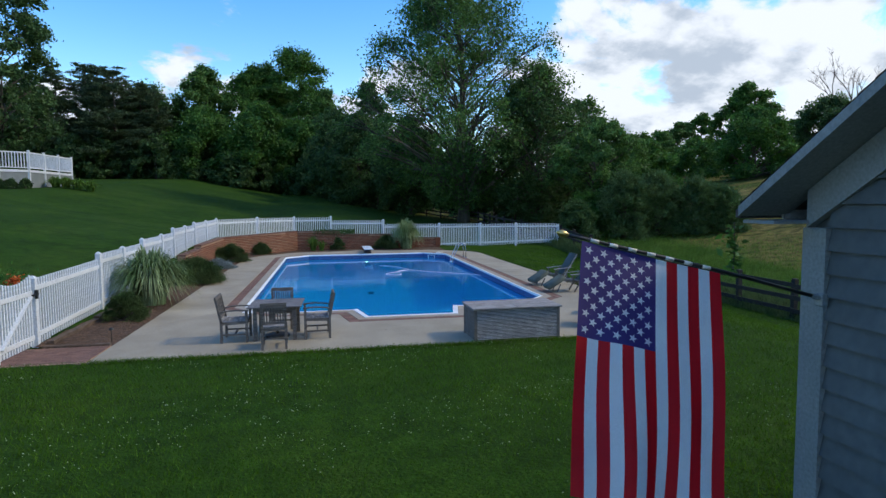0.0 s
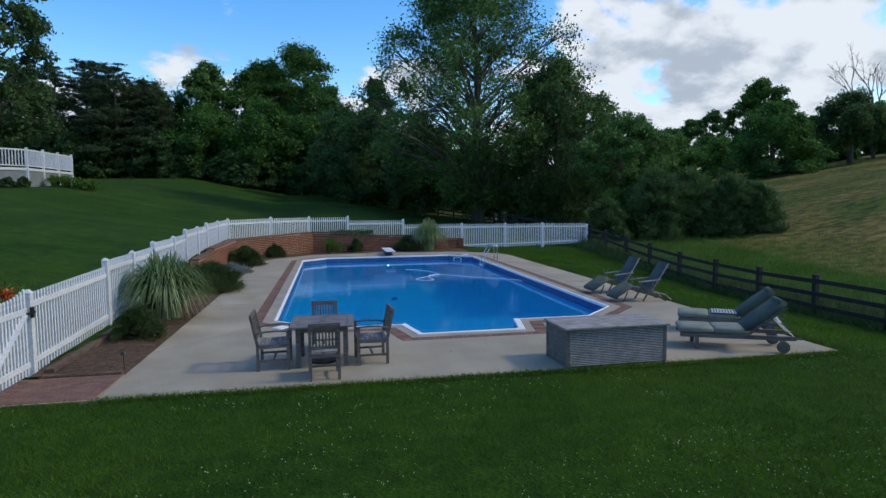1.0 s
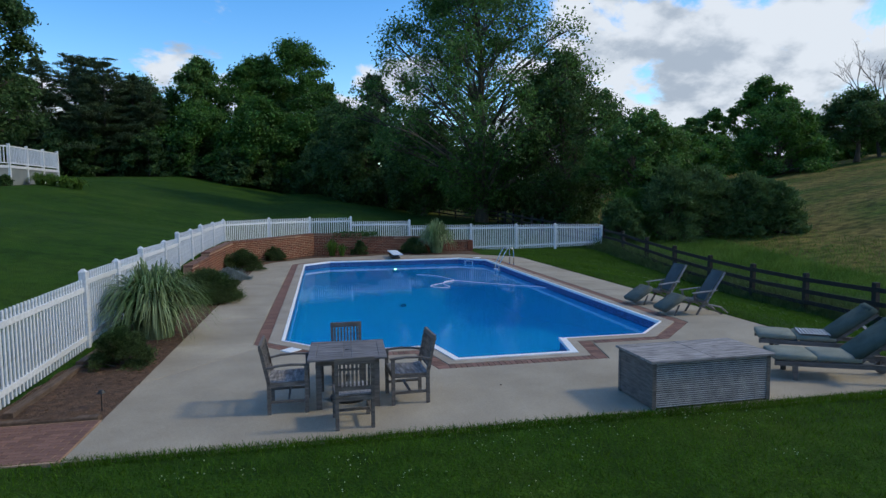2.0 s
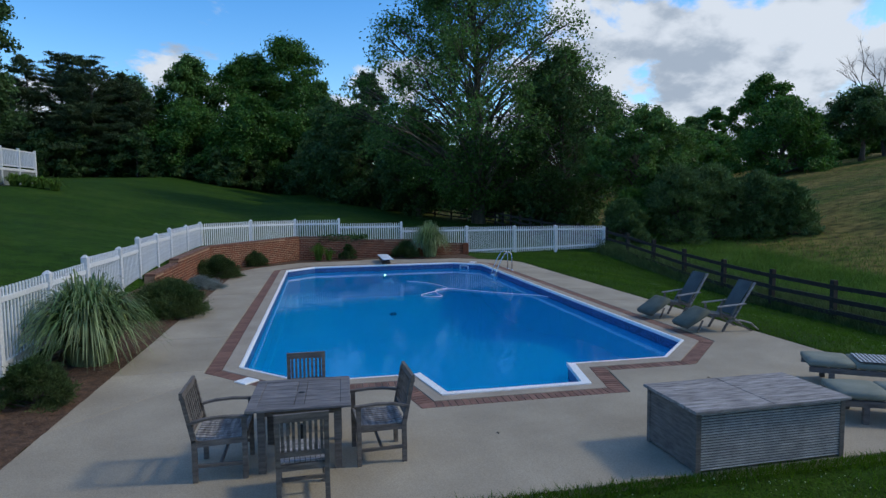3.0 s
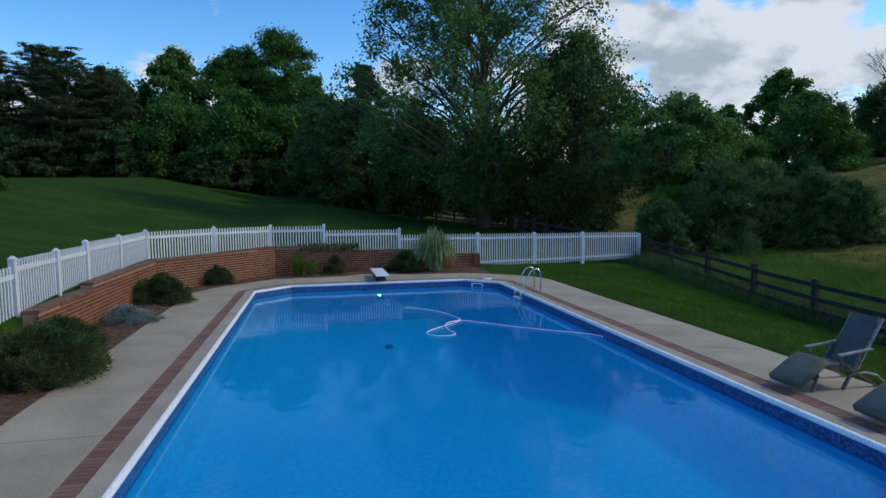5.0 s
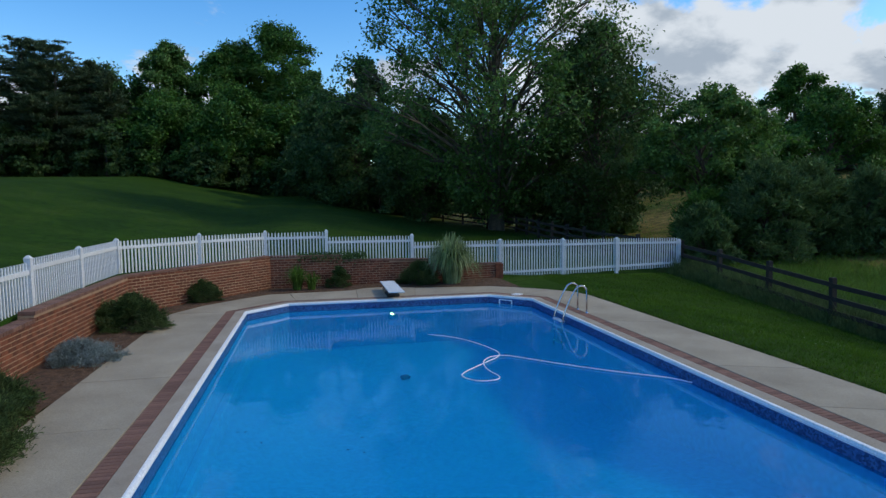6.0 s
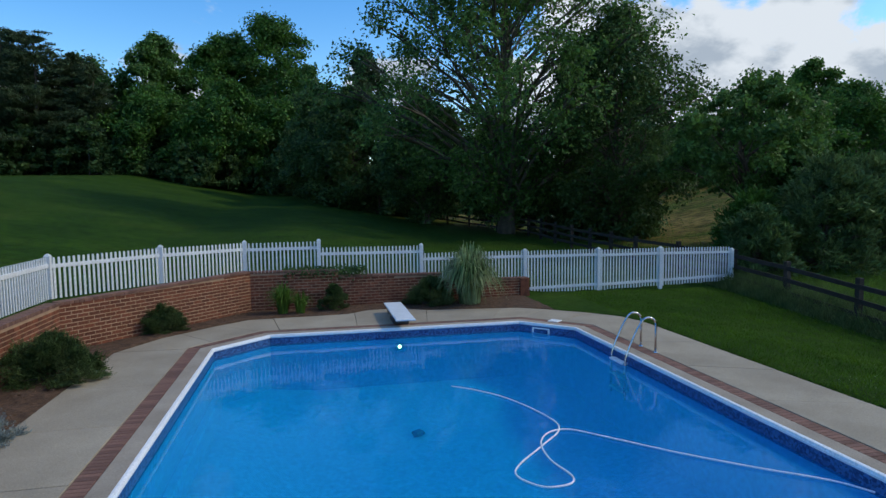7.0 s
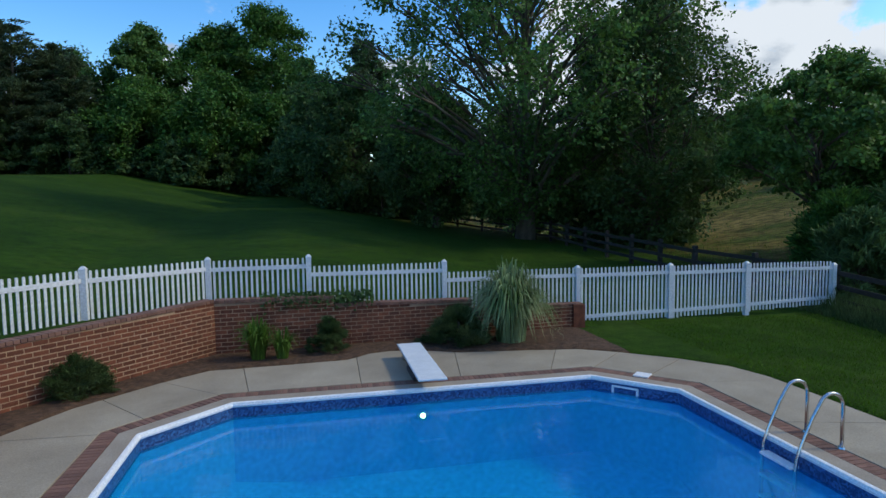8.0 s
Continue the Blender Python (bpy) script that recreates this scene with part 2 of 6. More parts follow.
def ground_material():
    """Mown lawn, and dry hay meadow beyond the board fence."""
    m = bpy.data.materials.new("grass_ground")
    m.use_nodes = True
    n, l = m.node_tree.nodes, m.node_tree.links
    b = n["Principled BSDF"]
    tc = n.new("ShaderNodeTexCoord")
    att = n.new("ShaderNodeAttribute")
    att.attribute_name = "meadow"

    def nz(scale, detail=5, stretch=None):
        q = n.new("ShaderNodeTexNoise")
        q.inputs["Scale"].default_value, q.inputs["Detail"].default_value = scale, detail
        src = tc.outputs["Object"]
        if stretch:
            mp = n.new("ShaderNodeMapping")
            mp.inputs["Scale"].default_value = stretch
            l.new(src, mp.inputs["Vector"])
            src = mp.outputs[0]
        l.new(src, q.inputs["Vector"])
        return q.outputs["Fac"]

    def ramp(fac, *stops):
        r = n.new("ShaderNodeValToRGB")
        e = r.color_ramp.elements
        while len(e) < len(stops):
            e.new(0.5)
        for q, (p, c) in zip(e, stops):
            q.position, q.color = p, (*c, 1)
        l.new(fac, r.inputs[0])
        return r.outputs[0]

    def mix(f, a, c, kind="MIX"):
        q = n.new("ShaderNodeMix")
        q.data_type, q.blend_type = "RGBA", kind
        for key, v in (("Factor", f), ("A", a), ("B", c)):
            if isinstance(v, (int, float)):
                q.inputs[key].default_value = v
            else:
                l.new(v, q.inputs[key])
        return q.outputs["Result"]
    lawn = ramp(nz(0.35), (0.3, (0.018, 0.048, 0.004)), (0.5, (0.025, 0.063, 0.005)), (0.66, (0.035, 0.073, 0.007)), (0.8, (0.052, 0.076, 0.011)))
    stripes = ramp(nz(0.5, 2, (0.35, 1.6, 1)), (0.36, (0.92, 0.92, 0.92)), (0.64, (1.07, 1.07, 1.07)))
    mottle = ramp(nz(2.6, 6), (0.32, (0.74, 0.76, 0.74)), (0.5, (1.0, 1.0, 1.0)), (0.68, (1.28, 1.24, 1.2)))
    stripes = mix(1.0, stripes, mottle, "MULTIPLY")
    lawn = mix(1.0, lawn, stripes, "MULTIPLY")
    hay = ramp(nz(0.16, 6, (0.5, 1.5, 1)), (0.30, (0.040, 0.080, 0.011)), (0.43, (0.078, 0.088, 0.021)), (0.53, (0.130, 0.106, 0.034)), (0.66, (0.185, 0.142, 0.053)))
    tufts = ramp(nz(1.5, 7, (0.8, 1.3, 1)), (0.36, (0.45, 0.50, 0.42)), (0.5, (0.95, 1.0, 0.9)), (0.66, (1.5, 1.45, 1.3)))
    hay = mix(1.0, hay, tufts, "MULTIPLY")
    col = mix(att.outputs["Fac"], lawn, hay)
    grain = ramp(nz(28, 6), (0.3, (0.55, 0.55, 0.55)), (0.7, (1.4, 1.4, 1.35)))
    col = mix(1.0, col, grain, "MULTIPLY")
    l.new(col, b.inputs["Base Color"])
    b.inputs["Roughness"].default_value, b.inputs["Specular IOR Level"].default_value = 0.95, 0.1
    bp = n.new("ShaderNodeBump")
    bp.inputs["Strength"].default_value, bp.inputs["Distance"].default_value = 0.8, 0.06
    l.new(nz(22, 6), bp.inputs["Height"])
    l.new(bp.outputs[0], b.inputs["Normal"])
    return m


M_PATTERN, M_WATER, M_GROUND = pattern_material(), water_material(), ground_material()


def glow_material(name, colour, strength):
    m = bpy.data.materials.new(name)
    m.use_nodes = True
    b = m.node_tree.nodes["Principled BSDF"]
    b.inputs["Emission Color"].default_value, b.inputs["Emission Strength"].default_value = (*colour, 1), strength
    return m


M_LAMP = glow_material("pool_lamp_glow", (1.0, 0.28, 0.13), 24.0)


# ---- mesh building ----
class MB:
    """Vertices and faces gathered into one mesh."""

    def __init__(self):
        self.v, self.f = [], []

    def add(self, vs, fs):
        k = len(self.v)
        self.v += [tuple(p) for p in vs]
        self.f += [tuple(i + k for i in q) for q in fs]
        return self

    def box(self, x0, y0, z0, x1, y1, z1, m=None, c=0.0):
        """A box; c chamfers the edges of its top and bottom outline."""
        if c:
            vs = []
            for z, d in ((z0, c), (z0 + c, 0), (z1 - c, 0), (z1, c)):
                vs += [(x0 + d, y0 + d, z), (x1 - d, y0 + d, z), (x1 - d, y1 - d, z), (x0 + d, y1 - d, z)]
            fs = [(3, 2, 1, 0), (12, 13, 14, 15)]
            for r in range(3):
                for i in range(4):
                    j = (i + 1) % 4
                    fs.append((4 * r + i, 4 * r + j, 4 * r + 4 + j, 4 * r + 4 + i))
        else:
            vs = [(x, y, z) for z in (z0, z1) for x, y in ((x0, y0), (x1, y0), (x1, y1), (x0, y1))]
            fs = [(3, 2, 1, 0), (4, 5, 6, 7), (0, 1, 5, 4), (1, 2, 6, 5), (2, 3, 7, 6), (3, 0, 4, 7)]
        if m is not None:
            vs = [m @ Vector(p) for p in vs]
        return self.add(vs, fs)

    def beam(self, p, q, w, d, up=(0, 0, 1)):
        """A rectangular bar from p to q, w across and d along up."""
        p, q = Vector(p), Vector(q)
        a = (q - p).normalized()
        s = a.cross(Vector(up))
        s = (s if s.length > 1e-4 else a.cross(Vector((0, 1, 0)))).normalized()
        u = s.cross(a)
        vs = [e + s * i * w / 2 + u * j * d / 2 for e in (p, q) for i, j in ((-1, -1), (1, -1), (1, 1), (-1, 1))]
        return self.add(vs, [(0, 1, 2, 3), (7, 6, 5, 4), (1, 0, 4, 5), (2, 1, 5, 6), (3, 2, 6, 7), (0, 3, 7, 4)])

    def tube(self, pts, radii, n=8):
        """A tube along points, with a radius at each."""
        pts = [Vector(p) for p in pts]
        if isinstance(radii, (int, float)):
            radii = [radii] * len(pts)
        vs, fs = [], []
        ref = Vector((0.31, 0.95, 0.07))
        for i, p in enumerate(pts):
            a = (pts[min(i + 1, len(pts) - 1)] - pts[max(i - 1, 0)]).normalized()
            s = a.cross(ref).normalized()
            u = s.cross(a)
            vs += [p + (s * math.cos(6.28318 * k / n) + u * math.sin(6.28318 * k / n)) * radii[i] for k in range(n)]
        for i in range(len(pts) - 1):
            for k in range(n):
                j = (k + 1) % n
                fs.append((i * n + k, i * n + j, i * n + n + j, i * n + n + k))
        fs.append(tuple(range(n))[::-1])
        fs.append(tuple(range((len(pts) - 1) * n, len(pts) * n)))
        return self.add(vs, fs)

    def prism(self, poly, z0, z1, c=0.0):
        """An upright prism over a counter-clockwise outline, its top edge chamfered by c."""
        n = len(poly)
        top = offset(poly, -c) if c else poly
        vs = [(x, y, z0) for x, y in poly] + [(x, y, z1 - c) for x, y in poly]
        fs = [tuple(range(n))[::-1]] + [(i, (i + 1) % n, n + (i + 1) % n, n + i) for i in range(n)]
        if c:
            vs += [(x, y, z1) for x, y in top]
            fs += [(n + i, n + (i + 1) % n, 2 * n + (i + 1) % n, 2 * n + i) for i in range(n)]
            fs.append(tuple(range(2 * n, 3 * n)))
        else:
            fs.append(tuple(range(n, 2 * n)))
        return self.add(vs, fs)

    def ring(self, poly, rows):
        """A closed ring swept round an outline; rows are (offset, z)."""
        n, k = len(poly), len(rows)
        vs = []
        for o, z in rows:
            vs += [(x, y, z) for x, y in offset(poly, o)]
        fs = [(r * n + i, r * n + (i + 1) % n, ((r + 1) % k) * n + (i + 1) % n, ((r + 1) % k) * n + i) for r in range(k) for i in range(n)]
        return self.add(vs, fs)

    def mesh(self, name, material, smooth=False):
        me = bpy.data.meshes.new(name)
        me.from_pydata(self.v, [], self.f)
        me.materials.append(material)
        if smooth:
            me.polygons.foreach_set("use_smooth", [True] * len(me.polygons))
        me.update()
        return me


def offset(poly, d):
    """The outline moved outwards by d (counter-clockwise, mitred)."""
    out, n = [], len(poly)
    for i in range(n):
        p, q, r = (Vector(poly[(i + k) % n]) for k in (-1, 0, 1))
        a, b = (q - p).normalized(), (r - q).normalized()
        na, nb = Vector((a.y, -a.x)), Vector((b.y, -b.x))
        m = (na + nb)
        out.append(tuple(q + m * (d / max(0.3, 1 + na.dot(nb)))))
    return out


def thing(name, label, category, loc=(0, 0, 0), rz=0, group="", kind=""):
    ob = new(name)
    ob.empty_display_size = 0.2
    ob.matrix_basis = pose(*loc, 0, 0, rz)
    return tagged(ob, label, category, group, kind)


def part(name, mb, material, parent, label="", smooth=False):
    ob = new(name, mb if isinstance(mb, bpy.types.Mesh) else mb.mesh(name, material, smooth))
    ob.parent = parent
    if label:
        ob["label"] = label
    return ob


def single(name, mb, material, label, category, kind="", smooth=False, group=""):
    return tagged(new(name, mb.mesh(name, material, smooth)), label, category, group, kind)


def ss(a, b, x):
    t = min(1.0, max(0.0, (x - a) / (b - a)))
    return t * t * (3 - 2 * t)


# ---- the lie of the land ----
WALL_LINE = [(-5.15, 18.6), (-5.1, 31.2), (-1.55, 35.25), (7.3, 35.9)]       # face of the brick wall
FENCE_L = (-5.55, -5.62)


def rim_distance(x, y):
    """How far a place lies outside the terrace (negative: inside)."""
    d1 = -5.32 - x
    d2 = ((y - 31.32) * 0.659 - (x + 5.25) * 0.752)
    d3 = y - (35.5 + 0.073 * (x + 1.55))
    return max(d1, d2, d3)


def ground_z(x, y):
    # the hill to the west and north
    hill = 1.08 * ss(10.5, 27, y) * (1 - ss(-1.5, 9.5, x)) + 0.185 * min(max(-6.5 - x, 0), 13.5)
    hill += 0.054 * max(y - 37, 0) * (1 - ss(4, 30, x)) * (1 if y < 110 else 110 / y)
    hill *= ss(2, 16, y + max(0, -x - 6) * 0.8)
    # the east side falls to the board fence, then the meadow climbs
    east = -1.0 * ss(8.9, 15.0, x) * (1 - ss(21, 40, y))
    field = 0.150 * max(x - 18.5, 0) * ss(16, 50, x + 0.25 * max(y - 20, 0)) * (1 - 0.35 * ss(60, 160, x))
    k = ss(-0.12, 0.18, rim_distance(x, y))
    return hill * k + east + min(field, 16)


DECK = [(-4.0, 9.68), (8.62, 9.80), (8.68, 20.0), (8.66, 31.0), (8.45, 31.75), (7.84, 32.5), (6.9, 33.3), (6.2, 33.75), (5.2, 33.95), (3.6, 34.15), (2.9, 34.5),
        (2.2, 34.66), (1.7, 34.55), (1.2, 34.14), (0.0, 34.05), (-1.5, 34.0), (-2.2, 33.4), (-3.3, 32.2), (-4.0, 30.9)]


def inside_deck(x, y):
    hit = False
    for (xa, ya), (xb, yb) in zip(DECK, DECK[1:] + DECK[:1]):
        if (ya > y) != (yb > y) and x < (xb - xa) * (y - ya) / (yb - ya) + xa:
            hit = not hit
    return hit


def axis(parts):
    out = []
    for a, b, step in parts:
        n = max(1, round((b - a) / step))
        out += [a + (b - a) * i / n for i in range(n)]
    return out + [parts[-1][1]]


def build_ground():
    xs = axis([(-900, -200, 70), (-200, -40, 10), (-40, -7, 1.1), (-7, 9.6, 0.2), (9.6, 30, 0.8), (30, 120, 3), (120, 900, 60)])
    ys = axis([(-700, -60, 80), (-60, 2, 4), (2, 9.2, 0.6), (9.2, 37.6, 0.2), (37.6, 70, 1.0), (70, 140, 3), (140, 1200, 80)])
    nx = len(xs)
    vs, md = [], []
    for y in ys:
        for x in xs:
            z = ground_z(x, y)
            if inside_deck(x, y):
                z = -0.16
            z += 0.03 * noise.noise((x * 0.25, y * 0.25, 0)) * ss(0.5, 3, max(rim_distance(x, y), 9.5 - y, x - 9))
            vs.append((x, y, z))
            line = 15.6 if y < 50 else 15.6 - 0.5 * (y - 50)
            md.append(ss(0.5, 11.0, x - line + 2.5 * noise.noise((x * 0.2, y * 0.2, 4))))
    fs = []
    for j in range(len(ys) - 1):
        for i in range(nx - 1):
            cx, cy = (xs[i] + xs[i + 1]) / 2, (ys[j] + ys[j + 1]) / 2
            if -2.9 < cx < 7.6 and 11.8 < cy < 32.6 and inside_deck(cx + 0.3, cy + 0.3) and inside_deck(cx - 0.3, cy + 0.3):
                continue
            fs.append((j * nx + i, j * nx + i + 1, j * nx + nx + i + 1, j * nx + nx + i))
    me = bpy.data.meshes.new("ground")
    me.from_pydata(vs, [], fs)
    me.materials.append(M_GROUND)
    at = me.attributes.new("meadow", "FLOAT", "POINT")
    at.data.foreach_set("value", md)
    me.polygons.foreach_set("use_smooth", [True] * len(me.polygons))
    tagged(new("ground", me), "mown green lawn rising to a hill and dry meadow", "lawn", kind="structure")


build_ground()

# ---- pool ----
POOL = [(-0.80, 14.1), (1.06, 14.1), (1.30, 12.98), (3.51, 12.98), (3.73, 14.1), (5.60, 14.1), (6.65, 15.18), (6.65, 30.72),
        (5.56, 31.85), (-0.79, 31.85), (-1.92, 30.75), (-1.92, 15.25)]
WATER_Z = -0.23


def pool_depth(x, y):
    return -(1.0 + 0.95 * ss(18.5, 25.5, y) * (1 - 0.55 * ss(29.5, 32, y)) * (0.45 + 0.55 * ss(-2.2, 0.5, x) * (1 - 0.4 * ss(5.4, 6.8, x))))


def build_pool():
    pool = thing("swimming_pool", "in-ground pool with blue liner and clipped corners", "pool", (2.3, 22.5, 0), kind="structure")
    inv = Matrix.Translation((-2.3, -22.5, 0))

    def put(name, mb, material, label="", smooth=False):
        mb.v = [tuple(inv @ Vector(p)) for p in mb.v]
        return part(name, mb, material, pool, label, smooth)
    wall = MB()
    n = len(POOL)
    wall.add([(x, y, z) for z in (-0.05, -2.4) for x, y in POOL], [((i + 1) % n, i, n + i, n + (i + 1) % n) for i in range(n)])
    put("pool_wall", wall, M_LINER, "blue vinyl liner wall")
    band = MB()
    band.ring(POOL, [(0.0, -0.05), (0.0, -0.27), (-0.006, -0.27), (-0.006, -0.05)])
    put("waterline_band", band, M_PATTERN, "mosaic-patterned waterline band in blues")
    floor = MB()
    xs, ys = axis([(-2.1, 6.8, 0.4)]), axis([(12.8, 32.0, 0.4)])
    floor.add([(x, y, pool_depth(x, y)) for y in ys for x in xs],
              [(j * len(xs) + i, j * len(xs) + i + 1, (j + 1) * len(xs) + i + 1, (j + 1) * len(xs) + i) for j in range(len(ys) - 1) for i in range(len(xs) - 1)])
    put("pool_floor", floor, M_LINER, "blue vinyl liner floor", True)
    for y0, y1, x1, z in ((15.6, 30.4, -1.74, -0.95),):
        put("ledge", MB().box(-1.92, y0, -1.4, x1, y1, z, c=0.03), M_LINER, "moulded ledge under water")
    for k, (y0, y1, z) in enumerate(((13.0, 13.4, -0.45), (13.4, 13.8, -0.62), (13.8, 14.15, -0.8))):
        put("step", MB().box(1.12, y0, -1.2, 3.68, y1, z, c=0.02), M_LINER)
    nose = MB().ring(POOL, [(-0.015, -0.06), (-0.026, -0.03), (-0.015, 0.012), (0.012, 0.020), (0.040, 0.017), (0.045, 0.0), (0.045, -0.06)])
    put("nosing", nose, M_NOSE, "rounded white edge strip")
    inn, out = offset(POOL, -0.028), offset(POOL, 0.105)
    bay = MB()
    for i in (1, 2, 3):
        (ax, ay), (bx, by), (cx, cy), (dx, dy) = inn[i], inn[i + 1], out[i + 1], out[i]
        bay.add([(ax, ay, -0.04), (bx, by, -0.04), (ax, ay, 0.026), (bx, by, 0.026), (cx, cy, 0.030), (dx, dy, 0.030), (cx, cy, 0.0), (dx, dy, 0.0)],
                [(0, 1, 3, 2), (2, 3, 4, 5), (5, 4, 6, 7)])
    put("step_edge", bay, M_NOSE, "broad white edge of the step bay")
    cope = MB().ring(POOL, [(0.048, -0.1), (0.048, 0.006), (0.055, 0.012), (0.295, 0.012), (0.302, 0.006), (0.302, -0.1)])
    put("coping", cope, M_COPE, "pinkish concrete border")
    bed = MB().ring(POOL, [(0.302, -0.1), (0.302, -0.004), (0.575, -0.004), (0.575, -0.1)])
    put("mortar_bed", bed, M_MORTAR)
    water = MB()
    water.add([(x, y, WATER_Z) for x, y in POOL], [tuple(range(n))])
    water.v = [tuple(inv @ Vector(p)) for p in water.v]
    w = new("water", water.mesh("water", M_WATER))
    w.matrix_basis = pose(2.3, 22.5, 0)
    tagged(w, "still clear blue pool water mirroring trees and sky", "water", kind="structure")
    return pool


POOL_OB = build_pool()

# ---- deck slabs ----
def loop_point(poly, target):
    """Nearest point of an outline to target: (position along it, point)."""
    best, run = None, 0.0
    for i in range(len(poly)):
        a, b = Vector(poly[i]), Vector(poly[(i + 1) % len(poly)])
        d = b - a
        k = min(1, max(0, (Vector(target) - a).dot(d) / d.length_squared))
        p = a + d * k
        e = (Vector(target) - p).length
        if best is None or e < best[0]:
            best = (e, run + k * d.length, p)
        run += d.length
    return best[1], best[2], run


def loop_between(poly, s0, s1):
    """The corners of an outline strictly between two positions along it."""
    total = sum((Vector(poly[(i + 1) % len(poly)]) - Vector(poly[i])).length for i in range(len(poly)))
    if s1 <= s0:
        s1 += total
    out = []
    for lap in (0, total):
        run = lap
        for i in range(len(poly)):
            if s0 + 1e-3 < run < s1 - 1e-3:
                out.append((run, poly[i]))
            run += (Vector(poly[(i + 1) % len(poly)]) - Vector(poly[i])).length
    return [p for _, p in sorted(out)]


CUTS = [((7.2, 18.0), (8.7, 17.4)), ((7.2, 20.3), (8.7, 19.7)), ((7.2, 22.6), (8.7, 22.0)), ((7.2, 24.9), (8.7, 24.4)), ((7.2, 27.0), (8.7, 26.3)), ((7.2, 29.0), (8.7, 28.6)),
        ((7.2, 31.0), (8.6, 30.8)), ((6.6, 31.6), (7.84, 32.5)), ((5.9, 32.4), (6.9, 33.3)), ((5.0, 32.4), (5.7, 33.9)), ((3.2, 32.4), (3.5, 34.2)),
        ((1.35, 32.4), (1.4, 34.3)), ((-0.6, 32.4), (-0.85, 34.0)), ((-1.1, 32.4), (-2.2, 33.4)), ((-2.1, 31.5), (-3.0, 32.6)), ((-2.5, 30.9), (-4.0, 31.0)),
        ((-2.5, 28.2), (-4.0, 28.3)), ((-2.5, 26.2), (-4.0, 26.2)), ((-2.5, 24.3), (-4.0, 24.3)), ((-2.5, 21.8), (-4.0, 21.8)), ((-2.5, 19.75), (-4.0, 19.8)), ((-2.5, 17.9), (-4.0, 17.9)),
        ((-2.5, 15.2), (-4.0, 15.2)), ((-2.3, 14.8), (-4.0, 12.6))]


def build_deck():
    deck = thing("pool_deck", "pale broom-finished concrete pool deck in jointed slabs", "deck", (2.3, 22, 0), kind="structure")
    inner = offset(POOL, 0.578)
    base = MB()
    base.ring(inner, [(0.0, -0.12), (0.0, -0.03), (1.3, -0.03), (1.3, -0.12)])
    base.v = [(x - 2.3, y - 22, z) for x, y, z in base.v]
    part("joint_filler", base, M_MORTAR, deck)
    marks = []
    for a, b in CUTS:
        si, pi, _ = loop_point(inner, a)
        so, po, _ = loop_point(DECK, b)
        marks.append((si, pi, so, po))
    for k in range(len(marks)):
        si, pi, so, po = marks[k]
        sj, pj, sq, pq = marks[(k + 1) % len(marks)]
        poly = [tuple(po)] + loop_between(DECK, so, sq) + [tuple(pq)] + [tuple(pj)] + loop_between(inner, si, sj)[::-1] + [tuple(pi)]
        poly = offset(poly, -0.005)
        mb = MB().prism([(x - 2.3, y - 22) for x, y in poly], -0.12, 0.010 + 0.002 * ((k * 7) % 3 - 1), 0.006)
        part("slab", mb, M_CONC, deck)


build_deck()
# ---- brick retaining wall ----
WALL_RUNS = [  # from, to, height at both ends
    ((-5.15, 18.4), (-5.13, 22.6), 0.56, 0.62), ((-5.13, 22.6), (-5.12, 25.5), 0.92, 0.96), ((-5.12, 25.5), (-5.1, 31.2), 1.10, 1.12),
    ((-5.1, 31.2), (-1.55, 35.25), 1.12, 1.22), ((-1.55, 35.25), (1.0, 35.44), 1.20, 1.16), ((1.0, 35.44), (4.3, 35.68), 0.98, 0.90), ((4.3, 35.68), (7.3, 35.9), 0.68, 0.62)]


